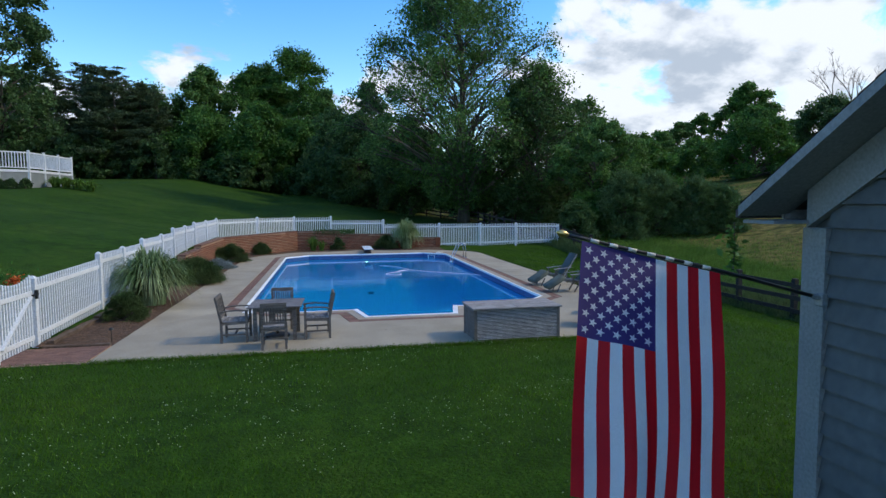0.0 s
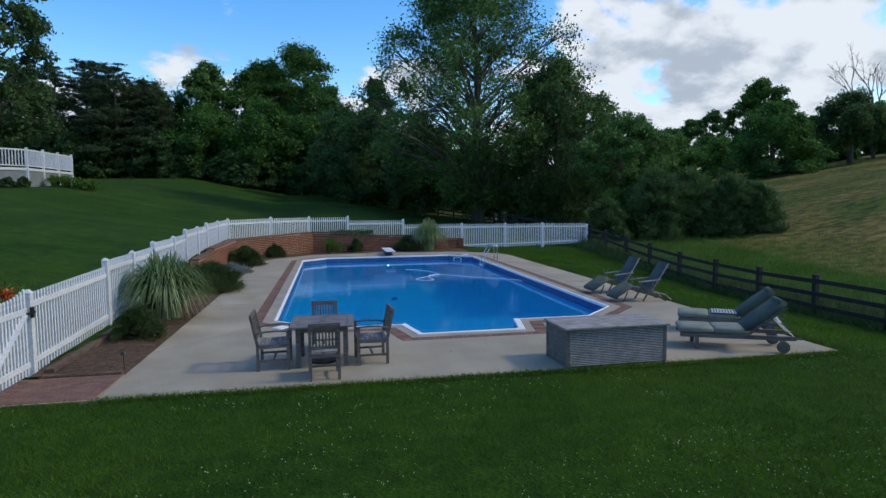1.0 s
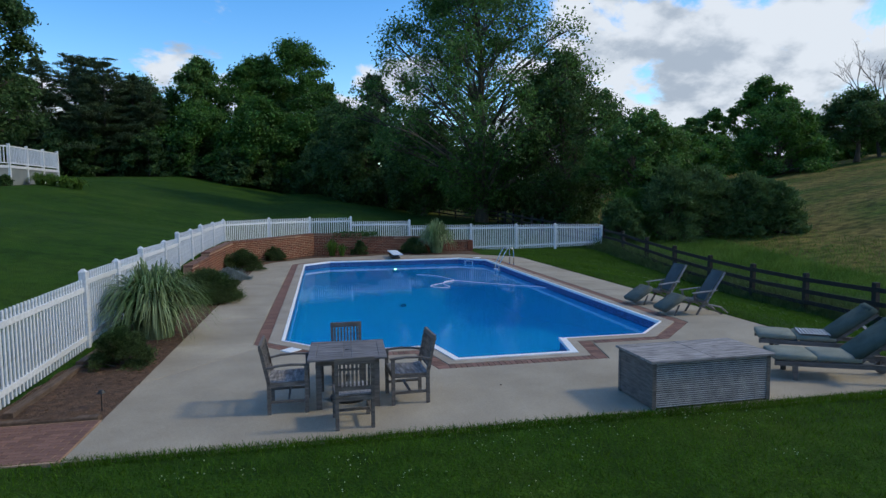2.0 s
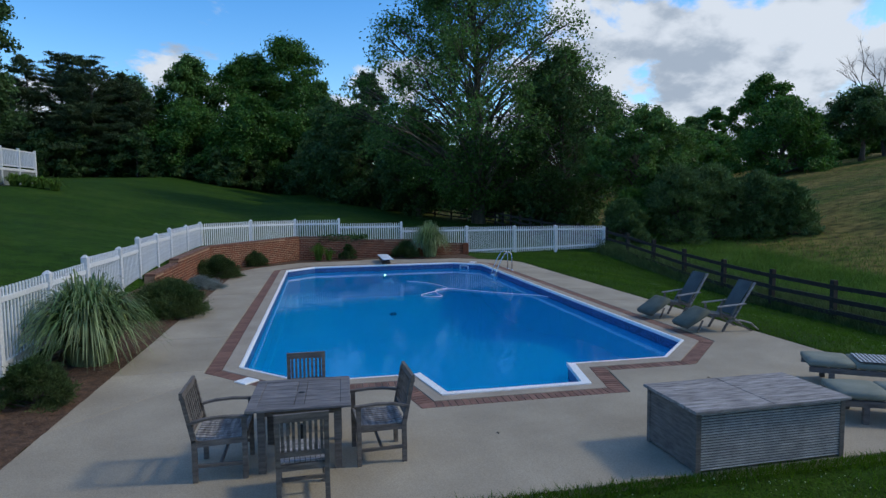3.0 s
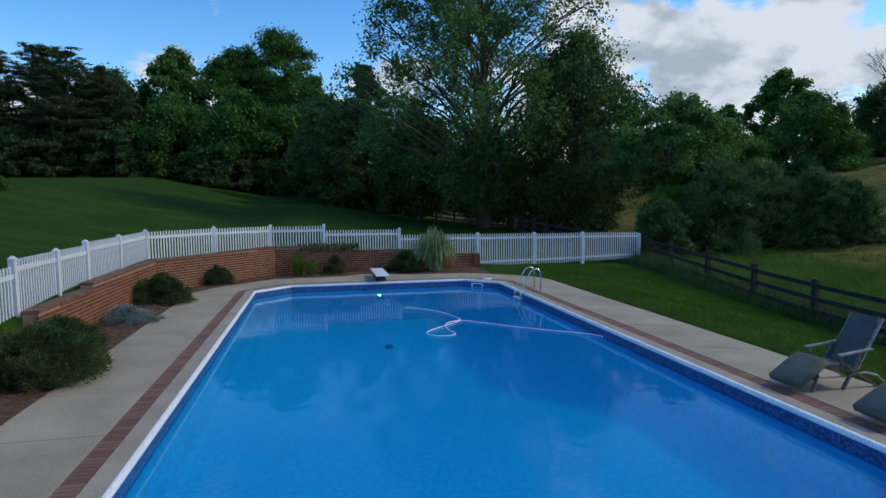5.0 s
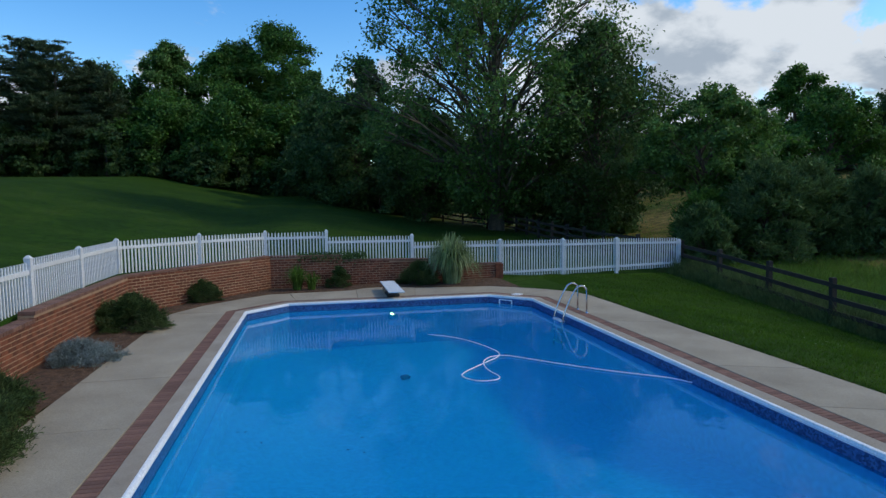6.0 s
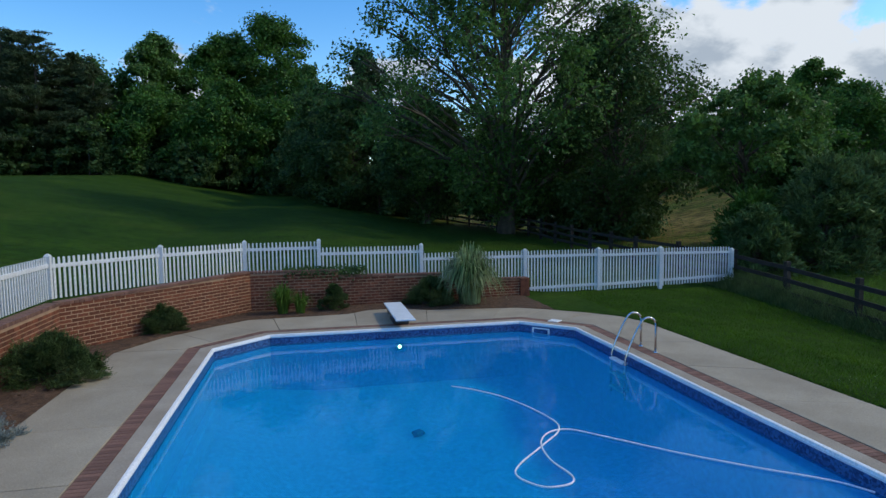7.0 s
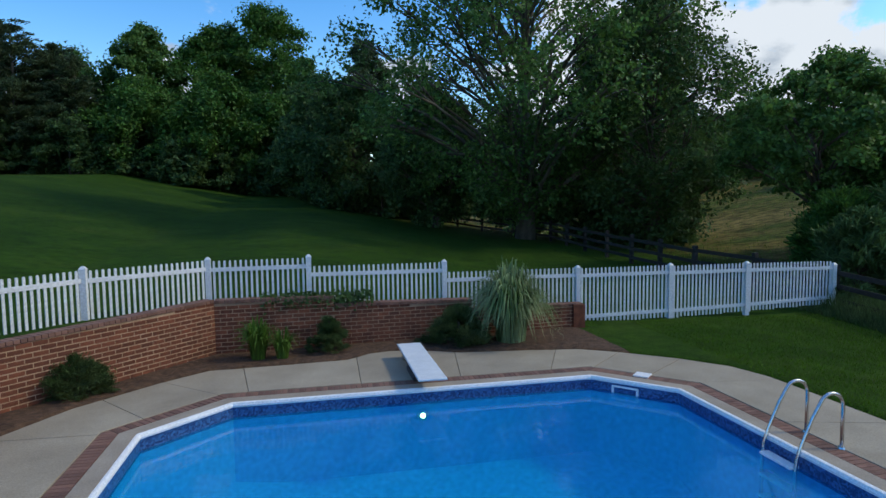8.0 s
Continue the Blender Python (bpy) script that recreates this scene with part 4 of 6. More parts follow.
def pine(name, label, x, y, h, r, seed, leaves=9000, size=0.36, leaf=None, z=None, group=""):
    """Conifer with level whorls of boughs and gaps between them."""
    rng = np.random.default_rng(seed)
    t = thing(name, label, "tree", (x, y, (ground_z(x, y) if z is None else z) - 0.05), group=group)
    wood, C, W = MB(), [], []
    wood.tube([(0, 0, 0), (0.05, 0, h * 0.5), (0, 0.05, h)], [0.32, 0.2, 0.03], 8)
    zz = 0.10 * h
    while zz < 0.985 * h:
        k = zz / h
        reach = 1.3 * r * (1 - k) ** 0.62 * rng.uniform(0.7, 1.1) * (0.55 + 0.45 * min(1, k * 5))
        for b in range(6):
            ang = rng.uniform(0, 6.283)
            L = max(0.4, reach * rng.uniform(0.65, 1.15))
            tip = np.array([L * math.cos(ang), L * math.sin(ang), zz + L * (0.10 + 1.3 * max(0, k - 0.45)) + rng.normal() * 0.15])
            wood.tube([(0, 0, zz), tip * np.array([.6, .6, 1]) - np.array([0, 0, 0.05 * L]), tip], [0.05 * (1 - k) + 0.02, 0.03, 0.01], 4)
            m = max(2, int(L / 0.55))
            for q in range(m):
                f = 0.25 + 0.75 * (q + rng.uniform()) / m
                C.append(np.array([tip[0] * f, tip[1] * f, zz + (tip[2] - zz) * f]) + rng.normal(size=3) * 0.12)
                W.append(0.24 + 0.26 * (1 - k))
        zz += h * 0.043 * rng.uniform(0.7, 1.3)
    C, W = np.array(C), np.array(W)
    which = rng.integers(len(C), size=leaves)
    pos = C[which] + rng.normal(size=(leaves, 3)) * W[which][:, None] * np.array([1, 1, 0.20])
    out = pos * np.array([1, 1, 0])
    out /= np.linalg.norm(out, axis=1)[:, None] + 1e-6
    part("trunk", wood, M_BARK, t, smooth=True)
    part("crown", leaf_mesh("crown", pos, size * rng.uniform(0.6, 1.3, leaves), out, leaf or M_NEEDLE, rng, 0.9, 0.42), None, t)
    return t


WOODS = "woodland edge behind the lawn"


def rise(x, y, top):
    return top - ground_z(x, y)


# conifers at the top of the lawn: place, height of the tip, spread
for i, (x, y, top, r) in enumerate(((-48, 99, 21, 5.0), (-43.2, 98, 22.6, 5.2), (-38.9, 97, 23.1, 5.0), (-35.9, 100, 24.5, 5.0), (-30.7, 96, 23.2, 4.8), (-27.9, 99, 21.6, 4.6), (-53, 97, 22, 6), (-25.0, 97, 19.6, 4.3), (-33.3, 97.5, 23.6, 4.2))):
    pine("pine_tree", "dark tall white pine with level boughs", x, y, rise(x, y, top - 0.2), 1.2 * r, 20 + i, 22000, 0.42, group=WOODS)
# broadleaf trees of the wood edge
for i, (x, y, top, r, b) in enumerate(((-19.0, 104, 26.2, 4.2, 0.1), (-12.6, 107, 27.1, 5.0, 0.08), (-4.6, 108, 30.7, 6.2, 0.05), (-0.1, 104, 22.5, 3.6, 0.05), (-10, 98, 19, 5.5, 0.03), (-18.5, 98, 18, 5.5, 0.03), (-28, 106, 23, 5, 0.1),
                                       (-3.0, 97, 17, 5, 0.02), (2.6, 99, 14.5, 4.5, 0.03), (-9.5, 108, 27.5, 4.5, 0.1))):
    tree("broadleaf_tree", "tall dense green broadleaf tree", x, y, rise(x, y, top - 1.0), 1.32 * r, b, "oval", 21000, 0.44, 1.0, 170, leaf=M_LEAF if i % 3 else M_LEAFY, trunk=0.35, seed=50 + i, limbs=10, group=WOODS)
# shaded underwood along the lawn's far edge
for i in range(17):
    x = -54 + i * 3.7
    tree("understorey_bush", "dark shaded undergrowth bush", x, 94.5 + 2.2 * math.sin(i * 2.1), 5.0 + 1.6 * math.sin(i * 1.7) ** 2, 3.6, 0.0, "dome", 5500, 0.45, 0.9, 80, leaf=M_LEAFD, trunk=0.1, seed=90 + i, limbs=4, group=WOODS, category="bush")
for i in range(15):
    x = -52 + i * 3.9
    tree("understorey_bush", "dark shaded undergrowth bush", x, 101 + 2.0 * math.sin(i * 1.3), 6.5 + 1.5 * math.sin(i * 2.7) ** 2, 4.2, 0.0, "dome", 5500, 0.5, 0.9, 80, leaf=M_LEAFD, trunk=0.1, seed=290 + i, limbs=4, group=WOODS, category="bush")
# near tree by the raised deck
tree("broadleaf_tree", "large dark broadleaf tree beside the raised deck", -27.6, 57, 19.0, 5.4, 0.12, "round", 16000, 0.36, 0.85, 170, leaf=M_LEAFD, trunk=0.45, seed=7)
# the big sycamore and its neighbours
tree("sycamore_tree", "tall airy sycamore with mottled pale limbs", 13.9, 58.5, 27.5, 12.4, 0.10, "broad", 51000, 0.27, 0.66, 1300, bark=M_SYC, leaf=M_LEAFY, trunk=0.50, seed=11, limbs=90, shell=0.28, lobe=0.165, lobes=190, lean=(-0.05, 0))
tree("broadleaf_tree", "dark spreading broadleaf tree below the sycamore", 20.7, 55.0, 15.6, 6.2, 0.08, "oval", 24000, 0.27, 0.68, 480, leaf=M_LEAFD, trunk=0.34, seed=12, limbs=40, lobe=0.26, lobes=80, shell=0.35)
tree("broadleaf_tree", "low dark broadleaf tree leaning over the lawn", 4.0, 74, rise(4, 74, 13.5), 5.6, 0.06, "oval", 17000, 0.36, 0.8, 160, leaf=M_LEAFD, trunk=0.3, seed=13, limbs=20)
tree("broadleaf_tree", "low dark broadleaf tree hanging over the fence", 9.4, 65, 9.5, 4.8, 0.16, "oval", 15000, 0.32, 0.75, 140, leaf=M_LEAFD, trunk=0.25, seed=14, limbs=16)
tree("broadleaf_tree", "low dark broadleaf tree hanging over the fence", 14.8, 63, 8.5, 4.4, 0.20, "oval", 12000, 0.32, 0.75, 120, leaf=M_LEAFD, trunk=0.25, seed=19, limbs=16)
tree("conifer_tree", "dark fuzzy conifer behind the sycamore", 6.2, 84, rise(6.2, 84, 19.4), 3.3, 0.03, "oval", 17000, 0.36, 0.75, 190, leaf=M_NEEDLE, trunk=0.3, seed=33, limbs=20)
tree("broadleaf_tree", "green broadleaf tree behind the sycamore", 27.5, 76, rise(27.5, 76, 18.5), 4.6, 0.1, "oval", 12000, 0.40, 0.9, 130, leaf=M_LEAF, trunk=0.3, seed=15)
tree("broadleaf_tree", "green broadleaf tree behind the sycamore", 36.5, 81, rise(36.5, 81, 17.5), 4.4, 0.05, "round", 11000, 0.42, 0.9, 120, leaf=M_LEAFY, trunk=0.3, seed=16)
tree("broadleaf_tree", "low green tree behind the thicket", 46.5, 86, rise(46.5, 86, 13.2), 4.6, 0.03, "round", 9000, 0.42, 0.9, 100, leaf=M_LEAF, trunk=0.3, seed=26)
tree("broadleaf_tree", "loose-limbed small tree at the meadow edge", 21.8, 43.6, rise(21.8, 43.6, 9.2), 4.2, 0.42, "oval", 12000, 0.24, 0.65, 260, leaf=M_LEAFY, trunk=0.22, seed=17, limbs=44, lobe=0.20, lobes=48)
tree("broadleaf_tree", "bushy small tree at the meadow edge", 27.0, 46.0, rise(27.0, 46.0, 8.0), 3.0, 0.15, "oval", 10000, 0.26, 0.6, 110, leaf=M_LEAF, trunk=0.18, seed=18, limbs=18)
tree("broadleaf_tree", "low dark broadleaf tree at the wood edge", 1.2, 83, rise(1.2, 83, 15.8), 4.6, 0.04, "oval", 12000, 0.38, 0.8, 150, leaf=M_LEAFD, trunk=0.3, seed=41, limbs=12)
tree("broadleaf_tree", "low dark broadleaf tree behind the sycamore", 10.5, 74, rise(10.5, 74, 13.5), 4.8, 0.05, "oval", 12000, 0.36, 0.8, 150, leaf=M_LEAFD, trunk=0.3, seed=42, limbs=12)
# dark undergrowth below the sycamore
for i, (x, y, h, r) in enumerate(((17.5, 60, 4.5, 2.6), (21.0, 59, 5.0, 2.8), (24.0, 60, 4.5, 2.6), (18.8, 56.5, 3.2, 1.8), (6.2, 72, 5.0, 2.6), (2.0, 76, 6.0, 3.2), (9.5, 72, 3.0, 2.2), (23.2, 56.5, 4.0, 2.2), (4.5, 90, 6.5, 4.0), (10.0, 89, 6.5, 4.0), (15.5, 88, 6.0, 4.0), (-1.0, 91, 6.0, 4.0))):
    tree("understorey_bush", "dark shaded undergrowth below the big trees", x, y, h, r, 0.02, "dome", 5000, 0.30, 0.6, 70, leaf=M_LEAFD, trunk=0.08, seed=170 + i, limbs=6, category="bush", group="undergrowth below the sycamore")
# thicket by the board fence
for i, (x, y, h, r) in enumerate(((18.9, 39.5, 3.4, 2.0), (21.2, 38.2, 4.8, 2.4), (24.0, 38.8, 4.6, 2.6), (26.4, 37.6, 4.0, 2.2), (28.0, 36.6, 3.2, 1.6), (23.0, 42.0, 5.6, 2.8), (30.0, 40.0, 3.0, 1.8), (17.3, 37.4, 2.9, 1.5))):
    tree("thicket_bush", "large arching grey-green bush by the fence", x, y, h, r, 0.04, "dome", 15000, 0.25, 0.42, 190, slim=0.36, leaf=M_LEAF if i in (0, 5) else M_OLIVE, trunk=0.10, seed=120 + i, limbs=16, group="thicket by the fence", category="bush")
# hill to the east
tree("broadleaf_tree", "wide dense tree on the meadow hill", 57.2, 71.5, rise(57.2, 71.5, 15.2), 6.0, 0.03, "dome", 16000, 0.36, 0.85, 160, leaf=M_LEAF, trunk=0.4, seed=21)
tree("broadleaf_tree", "tall round tree on the meadow hill", 75.2, 97, rise(75.2, 97, 23.6), 5.4, 0.30, "round", 12000, 0.5, 1.0, 120, leaf=M_LEAF, trunk=0.4, seed=22)
tree("broadleaf_tree", "flat-crowned tree on the meadow hill", 68.2, 70.5, rise(68.2, 70.5, 16.6), 5.0, 0.35, "oval", 11000, 0.38, 0.85, 100, leaf=M_LEAFD, trunk=0.3, seed=23)
tree("broadleaf_tree", "small tree on the meadow hill", 78.1, 74, rise(78.1, 74, 15.7), 4.0, 0.2, "oval", 8000, 0.38, 0.85, 90, leaf=M_LEAF, trunk=0.3, seed=24)
for i, (x, y, top, r) in enumerate(((70.7, 112, 18.9, 4.6), (74.5, 110, 20.2, 3.6), (63.3, 106, 16.4, 4.3), (87.2, 100, 18.1, 4.5), (54, 104, 14, 5), (98, 96, 20, 6), (45, 104, 13, 5), (108, 88, 20, 6), (116, 80, 20, 6))):
    tree("broadleaf_tree", "distant green tree on the skyline", x, y, rise(x, y, top), r, 0.03, "round", 7000, 0.55, 1.0, 90, leaf=M_LEAF if i % 2 else M_LEAFY, trunk=0.3, seed=140 + i, limbs=5, group="skyline trees")


for i, (x, y, h, r) in enumerate(((59.0, 88, 6.5, 5.0), (66.0, 92, 5.0, 5.0), (72.5, 82, 2.6, 4.0), (77.0, 82, 2.8, 4.0), (92.0, 101, 3.4, 5.0))):
    tree("hedge_bush", "low green bush on the meadow skyline", x, y, h, r, 0.0, "dome", 4500, 0.45, 0.9, 70, leaf=M_LEAF, trunk=0.1, seed=330 + i, limbs=4, category="bush", group="skyline trees")


def dead_tree(x, y, h, seed):
    rng = random.Random(seed)
    wood = MB()

    def grow(p, d, length, r, depth):
        q = p + d * length * 0.5 + Vector((rng.uniform(-1, 1), rng.uniform(-1, 1), 0)) * length * 0.05
        e = p + d * length
        wood.tube([p, q, e], [r, r * 0.8, r * 0.55], 5)
        if depth == 0:
            return
        for k in range(3 if depth > 1 else 4):
            nd = (d + Vector((rng.uniform(-1, 1), rng.uniform(-1, 1), rng.uniform(-0.1, 0.6))) * 0.75).normalized()
            grow(p + d * length * rng.uniform(0.55, 1.0), nd, length * rng.uniform(0.5, 0.75), r * 0.5, depth - 1)
    grow(Vector((0, 0, -0.2)), Vector((0, 0, 1)), h * 0.42, 0.28, 5)
    o = single("dead_tree", wood, M_DEAD, "bare dead tree with forked grey branches", "tree")
    o.matrix_basis = pose(x, y, ground_z(x, y))


dead_tree(75.5, 74, 17.5, 8)


# ---- shed ----
def build_shed():
    s = thing("garden_shed", "grey-blue clapboard shed, shade in its tone, with dark shingle roof", "shed", (6.4, -1.07, 0))
    X0, Y0 = 6.4, -1.07
    wx, half, wall_h, slope = 4.06 - X0, 3.0, 2.62, 0.63
    eave_y, eave_z = 3.33, 2.77
    ridge_z = eave_z + slope * eave_y
    core = MB()
    side_h = eave_z + slope * (eave_y - half) - 0.04
    prof = [(-half, 0), (half, 0), (half, side_h), (0, ridge_z - 0.04), (-half, side_h)]
    n = len(prof)
    core.add([(x, y, z) for x in (wx + 0.02, 3.0) for y, z in prof], [tuple(range(n)), tuple(range(2 * n - 1, n - 1, -1))] + [((i + 1) % n, i, n + i, n + (i + 1) % n) for i in range(n)])
    part("body", core, M_SIDING, s)
    z, exp = 0.25, 0.172
    while z < ridge_z - 0.45:
        for side in (0,):
            lim = half - 0.19 if z < wall_h - 0.1 else min(half - 0.19, (ridge_z - 0.07 - z - exp) / slope)
            if lim > 0.1:
                mb = MB().add([(wx - 0.046, -lim, z), (wx - 0.046, lim, z), (wx - 0.006, lim, z + exp + 0.01), (wx - 0.006, -lim, z + exp + 0.01),
                               (wx + 0.02, -lim, z), (wx + 0.02, lim, z), (wx + 0.02, lim, z + exp + 0.01), (wx + 0.02, -lim, z + exp + 0.01)],
                              [(0, 1, 2, 3), (1, 0, 4, 5), (7, 6, 5, 4), (0, 3, 7, 4), (2, 1, 5, 6), (3, 2, 6, 7)])
                part("clapboard", mb, M_SIDING, s)
        z += exp
    for y0, y1 in ((half - 0.19, half + 0.03), (-half - 0.03, -half + 0.19)):
        part("corner_board", MB().box(wx - 0.06, y0, 0.1, wx + 0.03, y1, wall_h + 0.03, c=0.005), M_TRIMW, s, "painted corner board")
    part("foundation", MB().box(wx - 0.0, -half, -0.3, 3.0, half, 0.24), M_CONC, s, "concrete foundation")
    for sgn in (1, -1):
        top = MB()
        ov = -0.38
        a, b = sgn * eave_y, 0
        t = 0.05
        vs = [(wx + ov, a, eave_z), (3.3, a, eave_z), (3.3, b, ridge_z), (wx + ov, b, ridge_z)]
        vs += [(x, y, zz + t + 0.01) for x, y, zz in vs]
        top.add(vs, [(0, 1, 2, 3), (7, 6, 5, 4), (0, 4, 5, 1), (1, 5, 6, 2), (2, 6, 7, 3), (3, 7, 4, 0)])
        roof = part("roof", top, M_SHINGLE, s, "dark asphalt shingle roof slope")
        L = math.hypot(eave_y, ridge_z - eave_z)
        rows = int(L / 0.14)
        row_mb = MB()
        for r in range(rows):
            k0, k1 = r / rows, (r + 1.25) / rows
            y0, z0 = a * (1 - k0), eave_z + (ridge_z - eave_z) * k0 + t + 0.012
            y1, z1 = a * (1 - min(1, k1)), eave_z + (ridge_z - eave_z) * min(1, k1) + t + 0.012
            x, m = wx + ov - 0.01, 0
            while x < 3.3:
                w = 0.30
                row_mb.add([(x + 0.004, y0, z0 + 0.012), (x + w - 0.004, y0, z0 + 0.012), (x + w - 0.004, y1, z1), (x + 0.004, y1, z1), (x + 0.004, y0, z0 - 0.004), (x + w - 0.004, y0, z0 - 0.004)],
                           [(0, 1, 2, 3), (4, 5, 1, 0)])
                x += w
        tagged(part("shingles", row_mb, M_SHINGLE, roof, "overlapping dark shingles"), kind="stuff")
        # rake board and soffit on the gable
        rake = MB()
        vs = []
        for x in (wx + ov - 0.02, wx + ov + 0.02):
            vs += [(x, a, eave_z - 0.035), (x, a, eave_z + 0.045), (x, b, ridge_z + 0.045), (x, b, ridge_z - 0.035)]
        rake.add(vs, [(0, 1, 2, 3), (7, 6, 5, 4), (0, 4, 5, 1), (1, 5, 6, 2), (2, 6, 7, 3), (3, 7, 4, 0)])
        part("rake_board", rake, M_TRIMW, s, "pale painted roof edge")
        sof = MB()
        vs = []
        for dz in (-0.035, -0.008):
            vs += [(wx + ov + 0.02, a, eave_z + dz), (wx + 0.05, a, eave_z + dz), (wx + 0.05, b, ridge_z + dz), (wx + ov + 0.02, b, ridge_z + dz)]
        sof.add(vs, [(3, 2, 1, 0), (4, 5, 6, 7), (0, 1, 5, 4), (1, 2, 6, 5), (2, 3, 7, 6), (3, 0, 4, 7)])
        part("soffit", sof, M_TRIMW, s)
        fr = MB()
        vs = []
        for x in (wx - 0.058, wx + 0.01):
            vs += [(x, sgn * half, side_h - 0.29), (x, sgn * half, side_h - 0.005), (x, 0, ridge_z - 0.045), (x, 0, ridge_z - 0.33)]
        fr.add(vs, [(0, 1, 2, 3), (7, 6, 5, 4), (0, 4, 5, 1), (1, 5, 6, 2), (2, 6, 7, 3), (3, 7, 4, 0)])
        part("frieze_board", fr, M_TRIMW, s)
        part("eave_soffit", MB().box(wx + ov + 0.02, min(sgn * (half - 0.02), sgn * (eave_y - 0.01)), wall_h + 0.06, 3.3, max(sgn * (half - 0.02), sgn * (eave_y - 0.01)), wall_h + 0.085), M_TRIMW, s)
        part("fascia", MB().box(wx + 0.0, sgn * (eave_y - 0.012) - 0.012, wall_h + 0.06, 3.3, sgn * (eave_y - 0.012) + 0.012, eave_z + 0.01), M_TRIMW, s)
        part("gutter", MB().box(wx + ov + 0.0, sgn * (eave_y + 0.03) - 0.028, eave_z - 0.055, 3.3, sgn * (eave_y + 0.03) + 0.028, eave_z + 0.02, c=0.01), M_DARKPLASTIC, s, "dark gutter")
    return s


build_shed()

# ---- flag on its staff ----
FA, FB = Vector((2.18, 1.93, 2.585)), Vector((3.20, 1.82, 2.335))
FDROP = Vector((-0.20, -0.36, -0.90)).normalized()


def cloth(u, v):
    """A place on the cloth: u along the staff from its tip, v down the fly, both 0 to 1."""
    p = FA + (FB - FA) * u + FDROP * (1.69 * v)
    side = (FB - FA).cross(FDROP).normalized()
    p += side * (0.030 * math.sin(9.0 * u + 1.2 * v + 0.6) * v + 0.018 * math.sin(17 * u - 2.0 * v) * v + 0.02 * math.sin(4 * v + 3 * u))
    p += (FB - FA) * (0.035 * v * math.sin(3.0 * v) * (0.5 - u) + 0.012 * math.sin(7 * v + 5 * u) * v)
    return p, side


def cloth_patch(u0, u1, v0, v1, nu, nv, lift=0.0012):
    mb = MB()
    for sgn in (1, -1):
        vs = []
        for j in range(nv + 1):
            for i in range(nu + 1):
                p, sd = cloth(u0 + (u1 - u0) * i / nu, v0 + (v1 - v0) * j / nv)
                vs.append(p + sd * lift * sgn - FA)
        fs = []
        for j in range(nv):
            for i in range(nu):
                q = (j * (nu + 1) + i, j * (nu + 1) + i + 1, (j + 1) * (nu + 1) + i + 1, (j + 1) * (nu + 1) + i)
                fs.append(q if sgn > 0 else q[::-1])
        mb.add(vs, fs)
    return mb


def build_flag():
    f = thing("flag", "hanging flag with stars, red and white stripes", "flag", tuple(FA))
    for i in range(13):
        v0 = 0.4 if i < 7 else 0.0
        part("stripe", cloth_patch(i / 13, (i + 1) / 13, v0, 1.0, 3, 26), M_FWHITE if i % 2 else M_RED, f, "white stripe" if i % 2 else "red stripe", True)
    part("canton", cloth_patch(0, 7 / 13, 0, 0.4, 14, 16), M_BLUE, f, "dark blue field", True)
    for r in range(11):
        for c in range(9):
            if (r + c) % 2:
                continue
            u0, v0 = (c + 1) / 10 * 7 / 13, (r + 1) / 12 * 0.4
            mb = MB()
            for sgn in (1, -1):
                vs = []
                for k in range(10):
                    rad = 0.033 if k % 2 == 0 else 0.0135
                    a = math.pi * k / 5 + math.pi / 2
                    p, sd = cloth(u0 + rad * math.sin(a) / 1.05, v0 - rad * math.cos(a) / 1.69)
                    vs.append(p + sd * 0.0035 * sgn - FA)
                p, sd = cloth(u0, v0)
                vs.append(p + sd * 0.0035 * sgn - FA)
                mb.add(vs, [(k, (k + 1) % 10, 10) if sgn > 0 else ((k + 1) % 10, k, 10) for k in range(10)])
            part("star", mb, M_FWHITE, f, "white star")
    staff = thing("flag_staff", "slanted flag staff with brass ball on the shed corner", "flagpole", (4.0, 1.76, 2.13))
    o = Vector((4.0, 1.76, 2.13))
    up = Vector((0.004, 0.012, 0.018))
    tip = FA + (FA - FB).normalized() * 0.10 + up
    pole = MB().tube([Vector((0, 0, 0)), FB + up - o, FA + up - o, tip - o], [0.014, 0.0135, 0.012, 0.012], 10)
    part("pole", pole, M_DARKMETAL, staff, "dark striped pole", True)
    for k in range(7):
        a = FA + (FB - FA) * (0.06 + 0.135 * k) + up - o
        b = FA + (FB - FA) * (0.12 + 0.135 * k) + up - o
        part("band", MB().tube([a, b], [0.0138, 0.0138], 10), M_POLEW, staff, "pale spiral band", True)
    part("finial", MB().tube([tip - o, tip - o + (FA - FB).normalized() * 0.02, tip - o + (FA - FB).normalized() * 0.045, tip - o + (FA - FB).normalized() * 0.07, tip - o + (FA - FB).normalized() * 0.09],
                             [0.013, 0.022, 0.027, 0.021, 0.006], 10), M_GOLD, staff, "brass ball finial", True)
    part("bracket", MB().box(-0.02, -0.035, -0.06, 0.02, 0.035, 0.04, c=0.008).tube([(0, 0, 0), (-0.08, 0.006, 0.02)], [0.022, 0.019], 10), M_TRIMW, staff, "pale metal wall bracket")


build_flag()


